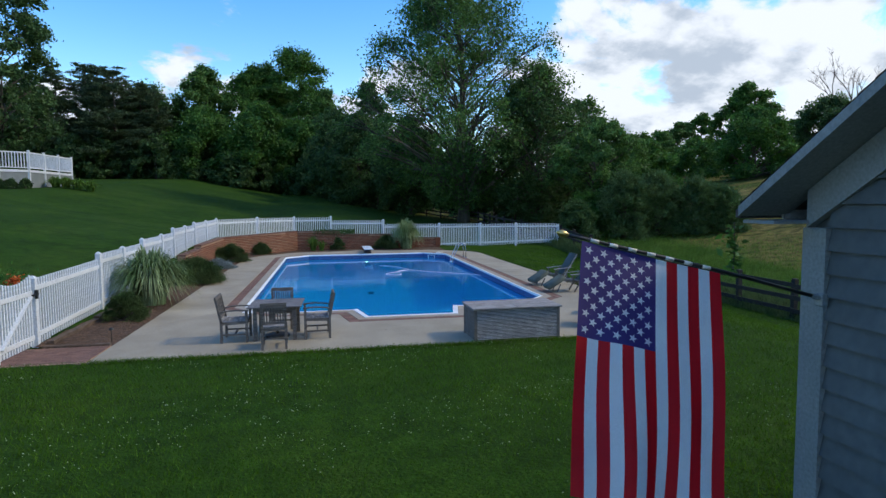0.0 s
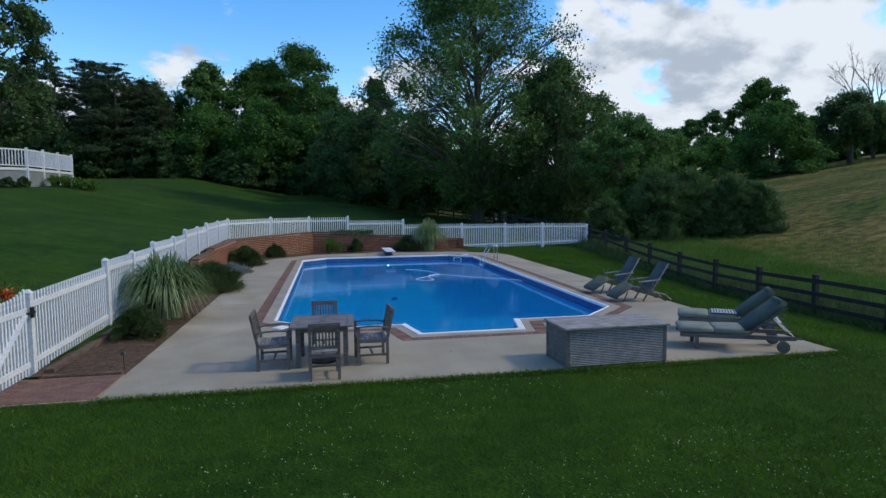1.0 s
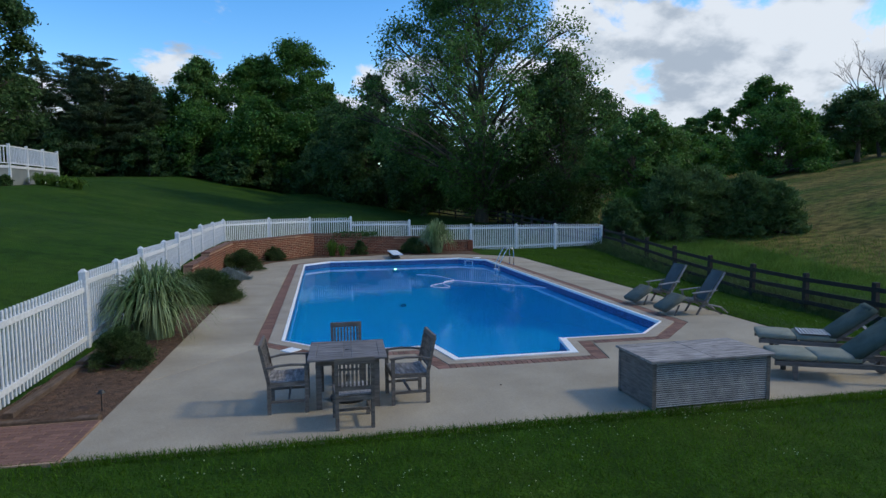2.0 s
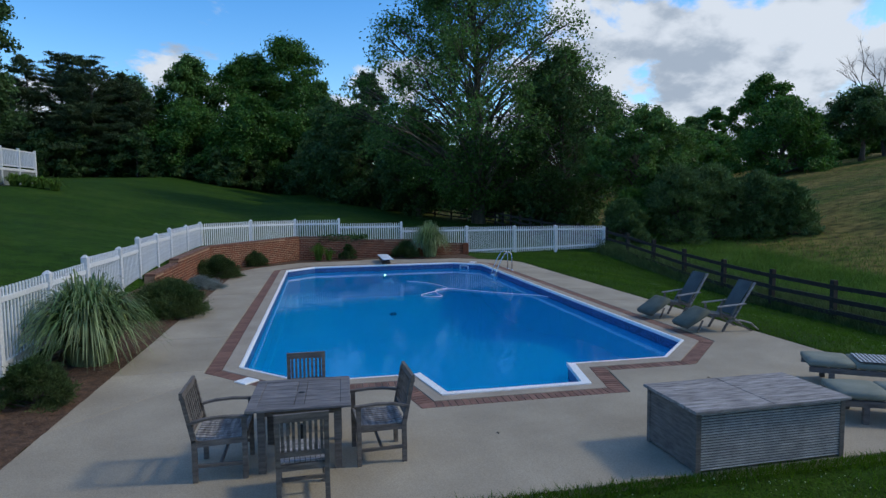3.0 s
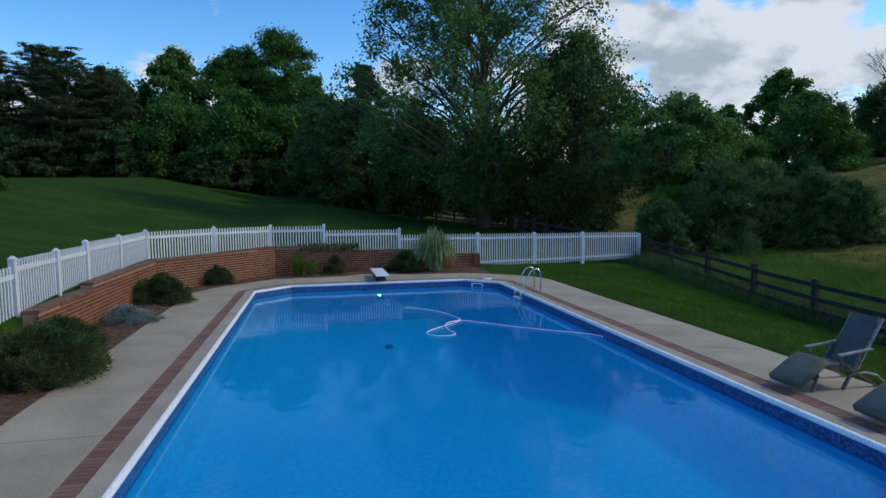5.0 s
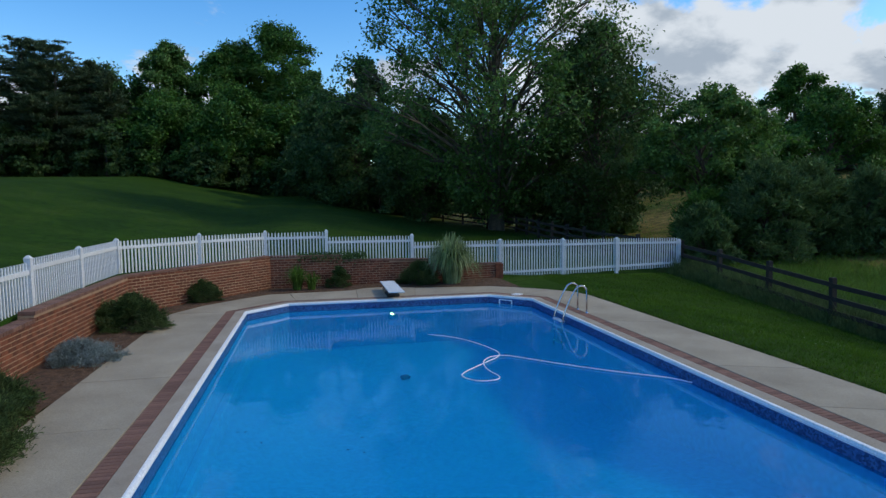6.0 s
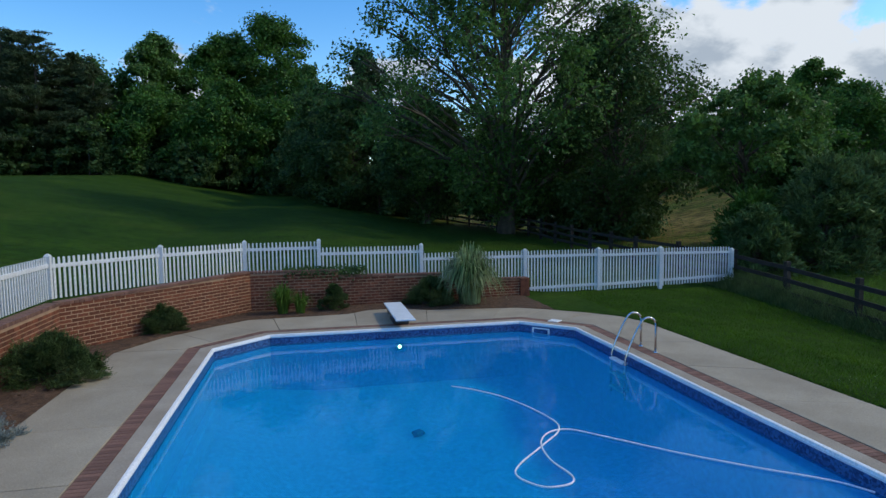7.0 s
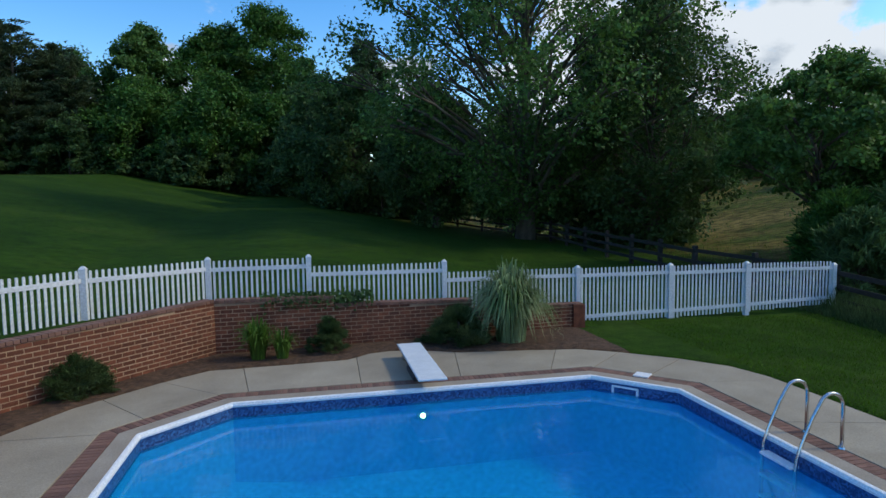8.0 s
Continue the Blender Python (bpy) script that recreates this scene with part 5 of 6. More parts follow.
# ---- garden furniture ----
def chair(label, arms, loc, rz, back_h=0.93, w=0.58, rake=0.10):
    """Slatted chair that faces local +y, its seat 0.44 m up."""
    c = thing("garden_chair", label, "chair", loc, rz, group="chairs round the table")
    hw, d = w / 2, 0.25
    for sx in (-1, 1):
        part("leg", MB().beam((sx * (hw - 0.025), d, 0), (sx * (hw - 0.025), d, 0.66 if arms else 0.43), 0.045, 0.05, (0, 1, 0)), M_TEAK, c)
        mb = MB().beam((sx * (hw - 0.025), -d, 0), (sx * (hw - 0.025), -d, 0.45), 0.045, 0.05, (0, 1, 0))
        mb.beam((sx * (hw - 0.025), -d, 0.43), (sx * (hw - 0.025), -d - rake, back_h - 0.03), 0.045, 0.045, (0, 1, 0))
        part("leg", mb, M_TEAK, c)
        part("rail", MB().beam((sx * (hw - 0.025), -d, 0.40), (sx * (hw - 0.025), d, 0.42), 0.03, 0.06), M_TEAK, c)
        part("stretcher", MB().beam((sx * (hw - 0.025), -d, 0.17), (sx * (hw - 0.025), d, 0.17), 0.025, 0.035), M_TEAK, c)
        if arms:
            mb = MB()
            pts = [(-d - 0.06, 0.63), (-d + 0.12, 0.665), (0.06, 0.675), (d + 0.04, 0.66)]
            for (y0, z0), (y1, z1) in zip(pts, pts[1:]):
                mb.beam((sx * (hw - 0.02), y0, z0), (sx * (hw - 0.02), y1 + 0.004, z1), 0.055, 0.024)
            part("armrest", mb, M_TEAK, c)
    part("rail", MB().beam((-hw + 0.03, d, 0.40), (hw - 0.03, d, 0.40), 0.03, 0.06), M_TEAK, c)
    part("rail", MB().beam((-hw + 0.03, -d, 0.40), (hw - 0.03, -d, 0.40), 0.03, 0.06), M_TEAK, c)
    part("stretcher", MB().beam((-hw + 0.03, 0, 0.17), (hw - 0.03, 0, 0.17), 0.025, 0.035), M_TEAK, c)
    for k in range(9):
        x = -hw + 0.055 + k * (w - 0.11) / 8
        mb = MB()
        curve = [(-d - 0.01, 0.452), (-0.10, 0.430), (0.08, 0.432), (d + 0.01, 0.455)]
        for (y0, z0), (y1, z1) in zip(curve, curve[1:]):
            mb.beam((x, y0, z0), (x, y1 + 0.002, z1), 0.042, 0.018)
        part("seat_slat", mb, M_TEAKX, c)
    part("top_rail", MB().beam((-hw, -d - rake - 0.005, back_h - 0.03), (hw, -d - rake - 0.005, back_h - 0.03), 0.035, 0.075), M_TEAK, c)
    part("lower_rail", MB().beam((-hw + 0.03, -d - 0.25 * rake, 0.53), (hw - 0.03, -d - 0.25 * rake, 0.53), 0.028, 0.05), M_TEAK, c)
    for k in range(8):
        x = -hw + 0.07 + k * (w - 0.14) / 7
        part("back_slat", MB().beam((x, -d - 0.25 * rake, 0.53), (x, -d - rake, back_h - 0.05), 0.028, 0.013, (0, 1, 0)), M_TEAK, c)
    return c


chair("weathered teak armchair with slatted back at the table", True, (-1.57, 11.04, 0.012), -90, 0.95, 0.66)
chair("weathered teak armchair with slatted back beside the pool", True, (0.10, 11.04, 0.012), 93, 0.96, 0.62)
chair("weathered teak side chair with its back to the lawn", False, (-0.72, 10.22, 0.012), 3, 0.92, 0.50, 0.04)
chair("weathered teak side chair between table and pool", False, (-0.72, 12.12, 0.012), 180, 0.88, 0.50, 0.04)


def build_table():
    t = thing("garden_table", "square weathered teak garden table with umbrella hole", "table", (-0.745, 11.2, 0.012), -2)
    s, z = 0.545, 0.73
    for a in range(4):
        m = Matrix.Rotation(math.pi / 2 * a, 4, "Z")
        part("frame_board", MB().box(-s + (0.11 if a % 2 else 0), -s, z - 0.028, s - (0.11 if a % 2 else 0), -s + 0.11, z, m, c=0.005), M_TEAKT, t)
    part("centre_board", MB().box(-0.05, -s + 0.112, z - 0.026, 0.05, -0.035, z - 0.001, c=0.004).box(-0.05, 0.035, z - 0.026, 0.05, s - 0.112, z - 0.001, c=0.004)
         .box(-0.05, -0.035, z - 0.026, -0.03, 0.035, z - 0.001).box(0.03, -0.035, z - 0.026, 0.05, 0.035, z - 0.001), M_TEAKT, t, "board with a round umbrella hole")
    part("hole_ring", MB().tube([(0, 0, z - 0.03), (0, 0, z + 0.002)], 0.032, 14), M_DARKMETAL, t, "dark umbrella hole ring")
    for sx in (-1, 1):
        for k in range(6):
            y = -s + 0.115 + k * 0.1435
            part("top_slat", MB().box(min(sx * 0.055, sx * (s - 0.113)), y, z - 0.024, max(sx * 0.055, sx * (s - 0.113)), y + 0.137, z - 0.002, c=0.004), M_TEAKT, t)
        for sy in (-1, 1):
            part("leg", MB().box(sx * 0.40 - 0.038, sy * 0.40 - 0.038, 0, sx * 0.40 + 0.038, sy * 0.40 + 0.038, z - 0.03, c=0.005), M_TEAK, t)
    for a in range(4):
        m = Matrix.Rotation(math.pi / 2 * a, 4, "Z")
        part("apron", MB().box(-0.36, -0.415, z - 0.12, 0.36, -0.39, z - 0.03, m), M_TEAK, t)


build_table()
base = thing("umbrella_base", "dark round umbrella base under the table", "umbrella base", (-0.745, 11.2, 0.012))
part("weight", MB().tube([(0, 0, 0), (0, 0, 0.045), (0, 0, 0.07)], [0.26, 0.26, 0.18], 20), M_DARKMETAL, base)
part("tube", MB().tube([(0, 0, 0.06), (0, 0, 0.36)], 0.028, 12), M_DARKMETAL, base)


def build_box():
    b = thing("deck_box", "weathered teak storage box with slatted front", "storage box", (3.27, 9.74, 0.012), 1)
    w, d, h = 1.85, 0.93, 0.65
    for x in (0, w - 0.06):
        for y in (0, d - 0.06):
            part("corner_post", MB().box(x, y, 0, x + 0.06, y + 0.06, h, c=0.004), M_TEAK, b)
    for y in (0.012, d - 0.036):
        # dark sheet close behind the slats, seen through their gaps
        part("inner_panel", MB().box(0.06, y + 0.012, 0.03, w - 0.06, y + 0.022, h - 0.01), M_DARKPLASTIC, b, "dark panel behind the slats")
        for k in range(21):
            z = 0.03 + k * 0.0292
            part("slat", MB().box(0.06, y - 0.008, z, w - 0.06, y + 0.012, z + 0.0165, c=0.005), M_SLAT, b)
    for x in (0.008, w - 0.03):
        part("side_panel", MB().box(x, 0.06, 0.02, x + 0.022, d - 0.06, h, c=0.003), M_TEAK, b, "plain boarded side panel")
    for x0, x1 in ((-0.035, w / 2 - 0.006), (w / 2 + 0.006, w + 0.035)):
        lid = part("lid", MB().box(x0, -0.04, h, x1, 0.0, h + 0.035, c=0.004), M_TEAKX, b, "hinged half lid of grey boards, toned up for sky light")
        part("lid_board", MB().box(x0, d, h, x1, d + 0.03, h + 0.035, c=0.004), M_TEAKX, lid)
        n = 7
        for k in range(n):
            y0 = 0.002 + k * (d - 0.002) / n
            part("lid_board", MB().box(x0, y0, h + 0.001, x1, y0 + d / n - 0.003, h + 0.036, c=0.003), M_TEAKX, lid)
    return b


build_box()


def pad(x0, x1, w, z0, t, m=None, bulge=0.012):
    """A soft cushion slab with rounded edges."""
    mb = MB()
    rows = [(0.0, -t / 2 + 0.01, 0.03), (0.0, -t / 4, 0.006), (0.0, t / 4, 0.006), (0.0, t / 2 - 0.01, 0.02), (0, t / 2 + bulge, 0.09)]
    vs, fs = [], []
    for _, z, ins in rows:
        for x, y in ((x0 + ins, -w / 2 + ins), ((x0 + x1) / 2, -w / 2 + ins * 0.7), (x1 - ins, -w / 2 + ins), (x1 - ins * 0.7, 0), (x1 - ins, w / 2 - ins), ((x0 + x1) / 2, w / 2 - ins * 0.7), (x0 + ins, w / 2 - ins), (x0 + ins * 0.7, 0)):
            vs.append((x, y, z0 + t / 2 + z))
    k = 8
    for r in range(len(rows) - 1):
        for i in range(k):
            fs.append((r * k + i, r * k + (i + 1) % k, (r + 1) * k + (i + 1) % k, (r + 1) * k + i))
    fs += [tuple(range(k))[::-1], tuple(range((len(rows) - 1) * k, len(rows) * k))]
    if m is not None:
        vs = [m @ Vector(p) for p in vs]
    return mb.add(vs, fs)


def lounger(loc, rz, label):
    """Wheeled steamer lounger: foot at local x 0, head at x 2."""
    l = thing("sun_lounger", label, "sun lounger", loc, rz, group="cushioned sun loungers")
    w = 0.66
    for sy in (-1, 1):
        part("side_rail", MB().beam((0.02, sy * (w / 2 - 0.03), 0.26), (2.0, sy * (w / 2 - 0.03), 0.26), 0.045, 0.075), M_TEAK, l)
        part("leg", MB().box(0.28, sy * (w / 2 - 0.03) - 0.028, 0, 0.35, sy * (w / 2 - 0.03) + 0.028, 0.23, c=0.005), M_TEAK, l)
        part("leg", MB().box(1.74, sy * (w / 2 - 0.03) - 0.028, 0.06, 1.82, sy * (w / 2 - 0.03) + 0.028, 0.23, c=0.005), M_TEAK, l)
        wh = part("wheel", MB().tube([(1.78, sy * (w / 2 + 0.01), 0.11), (1.78, sy * (w / 2 + 0.05), 0.11)], 0.11, 18), M_TEAK, l)
        part("hub", MB().tube([(1.78, sy * (w / 2 + 0.0), 0.11), (1.78, sy * (w / 2 + 0.06), 0.11)], 0.03, 10), M_STEEL, wh, "steel hub")
        part("handle", MB().tube([(2.0, sy * (w / 2 - 0.03), 0.26), (2.1, sy * (w / 2 - 0.03), 0.265)], 0.02, 8), M_TEAK, l)
        part("prop", MB().tube([(1.62, sy * 0.2, 0.66), (1.98, sy * 0.2, 0.28)], 0.012, 6), M_STEEL, l, "pale metal back prop")
    for k in range(9):
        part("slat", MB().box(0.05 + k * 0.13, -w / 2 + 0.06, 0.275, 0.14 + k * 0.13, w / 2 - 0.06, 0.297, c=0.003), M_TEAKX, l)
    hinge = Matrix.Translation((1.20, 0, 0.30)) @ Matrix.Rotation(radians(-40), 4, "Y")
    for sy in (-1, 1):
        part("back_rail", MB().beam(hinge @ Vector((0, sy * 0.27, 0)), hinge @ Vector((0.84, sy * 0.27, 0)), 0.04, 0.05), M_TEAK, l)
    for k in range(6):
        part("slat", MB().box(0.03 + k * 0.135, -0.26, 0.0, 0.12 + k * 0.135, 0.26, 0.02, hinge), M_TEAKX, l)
    mat_ = part("mattress", pad(0.0, 0.62, 0.64, 0.298, 0.11), M_PAD, l, "grey-green padded mattress", True)
    part("mattress", pad(0.62, 1.24, 0.64, 0.298, 0.11), M_PAD, l, "grey-green padded mattress", True)
    part("mattress", pad(0.0, 0.88, 0.64, 0.022, 0.12, hinge), M_CUSH, l, "raised dark green back cushion", True)
    part("head_roll", MB().tube([hinge @ Vector((0.80, -0.29, 0.10)), hinge @ Vector((0.80, -0.1, 0.115)), hinge @ Vector((0.80, 0.1, 0.115)), hinge @ Vector((0.80, 0.29, 0.10))], [0.05, 0.062, 0.062, 0.05], 10), M_CUSH, l, "rolled head cushion", True)
    return l


lounger((6.03, 10.92, 0.012), -25, "grey-green cushioned teak lounger with raised back")
lo = lounger((6.88, 12.28, 0.012), -32, "green cushioned teak lounger with a striped towel")
tw = thing("towel", "white and dark striped towel on the lounger", "towel", (6.88, 12.28, 0.052), -32)
for k in range(9):
    part("stripe", MB().box(0.68 + k * 0.056, -0.31, 0.384, 0.708 + k * 0.056, 0.22, 0.398, c=0.003), M_FWHITE, tw, "white stripe")
part("cloth", MB().box(0.66, -0.315, 0.376, 1.19, 0.225, 0.392, c=0.003), M_DARKPLASTIC, tw, "dark cloth")


def steamer(loc, rz, label):
    """Folding reclining chair with a leg rest; its front is local x 0."""
    s = thing("steamer_chair", label, "deck chair", loc, rz, group="reclining chairs by the pool")
    w = 0.56
    for sy in (-1, 1):
        y = sy * w / 2
        part("leg", MB().beam((1.52, y, 0.0), (0.82, y, 0.40), 0.03, 0.05, (0, 1, 0)), M_TEAK, s)
        part("leg", MB().beam((0.86, y * 0.92, 0.0), (1.22, y * 0.92, 0.60), 0.03, 0.05, (0, 1, 0)), M_TEAK, s)
        part("armrest", MB().beam((0.72, y * 1.06, 0.55), (1.36, y * 1.06, 0.60), 0.06, 0.024), M_TEAKX, s, "pale flat armrest")
        part("stretcher", MB().tube([(0.95, y, 0.22), (1.25, y, 0.24), (1.5, y, 0.17), (1.68, y, 0.02)], 0.02, 6), M_TEAKX, s, "bowed rear support", True)
        part("arm_post", MB().beam((0.80, y, 0.34), (0.78, y, 0.55), 0.035, 0.035, (0, 1, 0)), M_TEAK, s)
        part("back_rail", MB().beam((1.12, y * 0.9, 0.30), (1.60, y * 0.9, 1.04), 0.03, 0.05, (0, 1, 0)), M_TEAKX, s)
        part("seat_rail", MB().beam((0.52, y * 0.9, 0.38), (1.16, y * 0.9, 0.30), 0.03, 0.05), M_TEAK, s)
        part("rest_leg", MB().beam((0.30, y * 0.8, 0.0), (0.42, y * 0.8, 0.26), 0.025, 0.035, (0, 1, 0)), M_TEAK, s)
    up = Matrix.Translation((1.11, 0, 0.33)) @ Matrix.Rotation(radians(-57), 4, "Y")
    part("back_sling", pad(0.02, 0.86, w * 0.86, 0.0, 0.03, up, 0.004), M_SLING, s, "dark grey sling back", True)
    part("seat_sling", pad(0.0, 0.62, w * 0.86, -0.01, 0.03, Matrix.Translation((0.52, 0, 0.40)) @ Matrix.Rotation(radians(7), 4, "Y"), 0.004), M_SLING, s, "dark grey sling seat", True)
    part("leg_rest", pad(-0.60, 0.04, w * 0.98, -0.03, 0.15, Matrix.Translation((0.54, 0, 0.40)) @ Matrix.Rotation(radians(-31), 4, "Y"), 0.01), M_REST, s, "grey padded leg rest sloping down", True)
    return s


steamer((7.10, 17.45, 0.012), 4, "folding teak reclining chair with dark sling")
steamer((7.08, 15.95, 0.012), -3, "folding teak reclining chair at the pool corner")


# ---- pool fittings ----
def build_board():
    d = thing("diving_board", "white diving board on a low stand", "diving board", (2.48, 32.7, 0.012))
    part("board", MB().box(-0.25, -1.30, 0.255, 0.25, 1.35, 0.295, c=0.012), M_BOARD, d, "white gritty board")
    part("stand", MB().box(-0.20, -0.45, 0, 0.20, 0.35, 0.10, c=0.02).box(-0.16, -0.35, 0.1, 0.16, -0.2, 0.255, c=0.01), M_DARKPLASTIC, d, "dark moulded stand")
    part("anchor", MB().box(-0.18, 1.05, 0.0, 0.18, 1.2, 0.255, c=0.015), M_STEEL, d, "rear anchor")


build_board()


def build_ladder():
    l = thing("pool_ladder", "stainless steel pool ladder with two looped rails", "ladder", (6.9, 28.33, 0.0))
    for y in (-0.29, 0.29):
        pts = [(0.33, y, 0.0), (0.33, y, 0.50)]
        pts += [(0.15 + 0.18 * math.cos(a), y, 0.58 + 0.17 * math.sin(a)) for a in [math.pi * k / 14 for k in range(1, 12)]]
        pts += [(-0.13, y, 0.45), (-0.27, y, 0.14), (-0.35, y, -0.08), (-0.37, y, -0.3), (-0.37, y, -0.95)]
        part("rail", MB().tube(pts, 0.024, 10), M_STEEL, l, smooth=True)
        part("flange", MB().tube([(0.33, y, 0.006), (0.33, y, 0.03)], [0.05, 0.04], 12), M_STEEL, l)
    for z in (-0.20, -0.50, -0.80):
        part("tread", MB().box(-0.43, -0.27, z - 0.02, -0.29, 0.27, z + 0.02, c=0.006), M_NOSE, l, "white ladder tread")


build_ladder()
sk = thing("skimmer", "white skimmer mouth in the pool wall", "skimmer", (6.0, 31.39, 0), -46)
for b in ((-0.24, -0.13, 0.24, -0.10), (-0.24, -0.27, 0.24, -0.24), (-0.24, -0.27, -0.20, -0.10), (0.20, -0.27, 0.24, -0.10)):
    part("frame_bar", MB().box(b[0], -0.03, b[1], b[2], 0.02, b[3], c=0.004), M_NOSE, sk)
for x, y, rz, lab in ((6.47, 31.62, -46, "white square skimmer lid set in the deck"), (-1.72, 14.32, -46, "white square lid set in the border")):
    o = part("skimmer_lid", MB().box(-0.14, -0.14, 0.0, 0.14, 0.14, 0.026, c=0.006), M_NOSE, POOL_OB, lab)
    o.matrix_basis = pose(x - 2.3, y - 22.5, 0.006, 0, 0, rz)
lamp = thing("pool_lamp", "lit round underwater pool lamp", "lamp", (2.37, 31.82, -0.46))
part("lens", MB().tube([(0, 0.0, 0), (0, -0.03, 0)], [0.05, 0.042], 18), M_LAMP, lamp, "glowing warm lens")
part("trim_ring", MB().tube([(0, 0.02, 0), (0, -0.012, 0)], [0.115, 0.105], 18), M_STEEL, lamp)


def spline(pts, n=10):
    out = []
    P = [Vector(p) for p in pts]
    for i in range(len(P) - 1):
        a, b, c, d = P[max(i - 1, 0)], P[i], P[i + 1], P[min(i + 2, len(P) - 1)]
        for k in range(n):
            t = k / n
            out.append(0.5 * ((2 * b) + (c - a) * t + (2 * a - 5 * b + 4 * c - d) * t * t + (3 * b - a - 3 * c + d) * t ** 3))
    return out + [P[-1]]


hose = spline([(2.75, 27.6, -0.24), (3.1, 27.2, -0.21), (3.53, 26.58, -0.205), (3.86, 25.6, -0.205), (3.82, 25.05, -0.2), (3.36, 24.55, -0.2), (2.85, 24.05, -0.205), (2.72, 23.75, -0.205), (2.92, 23.42, -0.205), (3.25, 23.4, -0.205),
               (3.38, 23.6, -0.205), (3.30, 24.1, -0.205), (3.36, 24.6, -0.19), (3.62, 24.95, -0.19), (3.98, 25.02, -0.205), (4.4, 24.6, -0.205), (5.04, 23.91, -0.205), (5.7, 23.3, -0.205), (6.36, 22.75, -0.205), (6.6, 22.4, -0.21)])
single("pool_hose", MB().tube(hose, 0.013, 8), M_HOSE, "white vacuum hose floating in a loop", "hose", smooth=True)
rob = thing("pool_cleaner", "small dark pool cleaner on the pool floor", "pool cleaner", (2.45, 29.6, pool_depth(2.45, 29.6)), 30)
part("body", MB().box(-0.11, -0.10, 0.02, 0.11, 0.10, 0.13, c=0.03), M_LINERD, rob)
for sx in (-1, 1):
    part("wheel", MB().tube([(sx * 0.095, 0, 0.045), (sx * 0.115, 0, 0.045)], 0.045, 12), M_LINERD, rob)


# ---- shrubs and grasses ----
def arching_grass(name, label, x, y, h, r, blades, seed, material, width=0.016, z=0.03, upright=0.72):
    """A fountain of long arching blades."""
    rng = random.Random(seed)
    t = thing(name, label, "ornamental grass", (x, y, z))
    mb = MB()
    for i in range(blades):
        a = rng.uniform(0, 6.2832)
        reach = r * rng.uniform(0.05, 1.12) ** 0.75
        k0 = reach / r
        hh = h * (1.0 - 0.20 * k0 ** 2) * rng.uniform(0.68, 1.08) if i % 5 else h * rng.uniform(0.35, 0.8)
        root = 0.30 * rng.random() ** 0.5 * r
        ca, sa = math.cos(a), math.sin(a)
        tip_drop = hh * (0.12 + upright * k0 ** 1.1) * rng.uniform(0.35, 1.15)
        w = width * rng.uniform(0.6, 1.3)
        tw = rng.uniform(-0.05, 0.05) * r
        vs, m = [], 7
        for k in range(m + 1):
            s = k / m
            rad = root + max(0.05, reach - root) * s ** 1.4
            zz = hh * (1 - (1 - s) ** 2) * 1.06 - tip_drop * s ** 3.5
            ww = w * (1 - s ** 3) + 0.001
            side = tw * s * s
            vs += [(rad * ca - (ww + side) * sa, rad * sa + (ww + side) * ca, max(0.0, zz)), (rad * ca + (ww - side) * sa, rad * sa - (ww - side) * ca, max(0.0, zz) + 0.004)]
        mb.add(vs, [(2 * k, 2 * k + 1, 2 * k + 3, 2 * k + 2) for k in range(m)])
    tagged(part("foliage", mb, material, t, smooth=True), kind="stuff")
    return t


def shrub(label, x, y, h, r, seed, leaf, leaves=7000, size=0.055, clumps=90, z=0.03, slim=0.20):
    return tree("shrub", label, x, y, h, r, 0.06, "dome", int(leaves * 3.0), size * 1.15, 0.12 * r + 0.03, clumps, leaf=leaf, trunk=0.03, seed=seed, limbs=12, z=z, shell=0.5, category="shrub", slim=slim)


arching_grass("maiden_grass", "large variegated maiden grass fountain in the side bed", -4.62, 16.1, 1.66, 1.25, 1500, 1, M_MISC, 0.020)
arching_grass("maiden_grass", "variegated maiden grass before the brick wall", 5.0, 34.85, 1.86, 1.12, 1400, 2, M_MISC, 0.019)
arching_grass("daylily", "clump of bright green strappy leaves", -0.62, 34.62, 0.88, 0.5, 260, 3, M_TALL, 0.014, upright=0.3)
arching_grass("daylily", "small clump of strappy leaves by the wall", -0.12, 34.55, 0.66, 0.42, 150, 4, M_TALL, 0.012, upright=0.4)
shrub("low feathery green shrub near the gate", -4.55, 13.75, 0.72, 0.55, 201, M_SHRUB, 7000, 0.045, 110)
shrub("wide spreading dark shrub leaning over the deck", -4.45, 20.8, 0.9, 1.1, 202, M_SHRUB, 13000, 0.055, 170)
shrub("spreading dark shrub beside the brick wall", -4.6, 22.4, 0.75, 0.8, 203, M_SHRUB, 8000, 0.055, 120)
shrub("low silvery grey lavender mound", -4.45, 25.8, 0.42, 0.72, 204, M_LAV, 7000, 0.04, 120)
shrub("loose dark green shrub before the wall", -4.4, 28.9, 0.88, 0.85, 205, M_SHRUB, 10000, 0.055, 140)
shrub("loose dark green shrub in the bed corner", -3.55, 33.0, 0.72, 0.66, 206, M_SHRUB, 9000, 0.05, 130)
shrub("small dark shrub before the brick wall", 0.85, 34.95, 0.78, 0.45, 207, M_SHRUB, 6000, 0.045, 110)
shrub("dark broad shrub beside the maiden grass", 3.75, 34.95, 0.85, 0.75, 208, M_SHRUB, 8000, 0.055, 130)
rngv = np.random.default_rng(9)
vp = np.stack([rngv.uniform(-0.6, 1.9, 1500), rngv.normal(35.5, 0.12, 1500), 1.15 + rngv.normal(0, 0.06, 1500)], 1)
vp[:, 1] += (vp[:, 0]) * 0.073
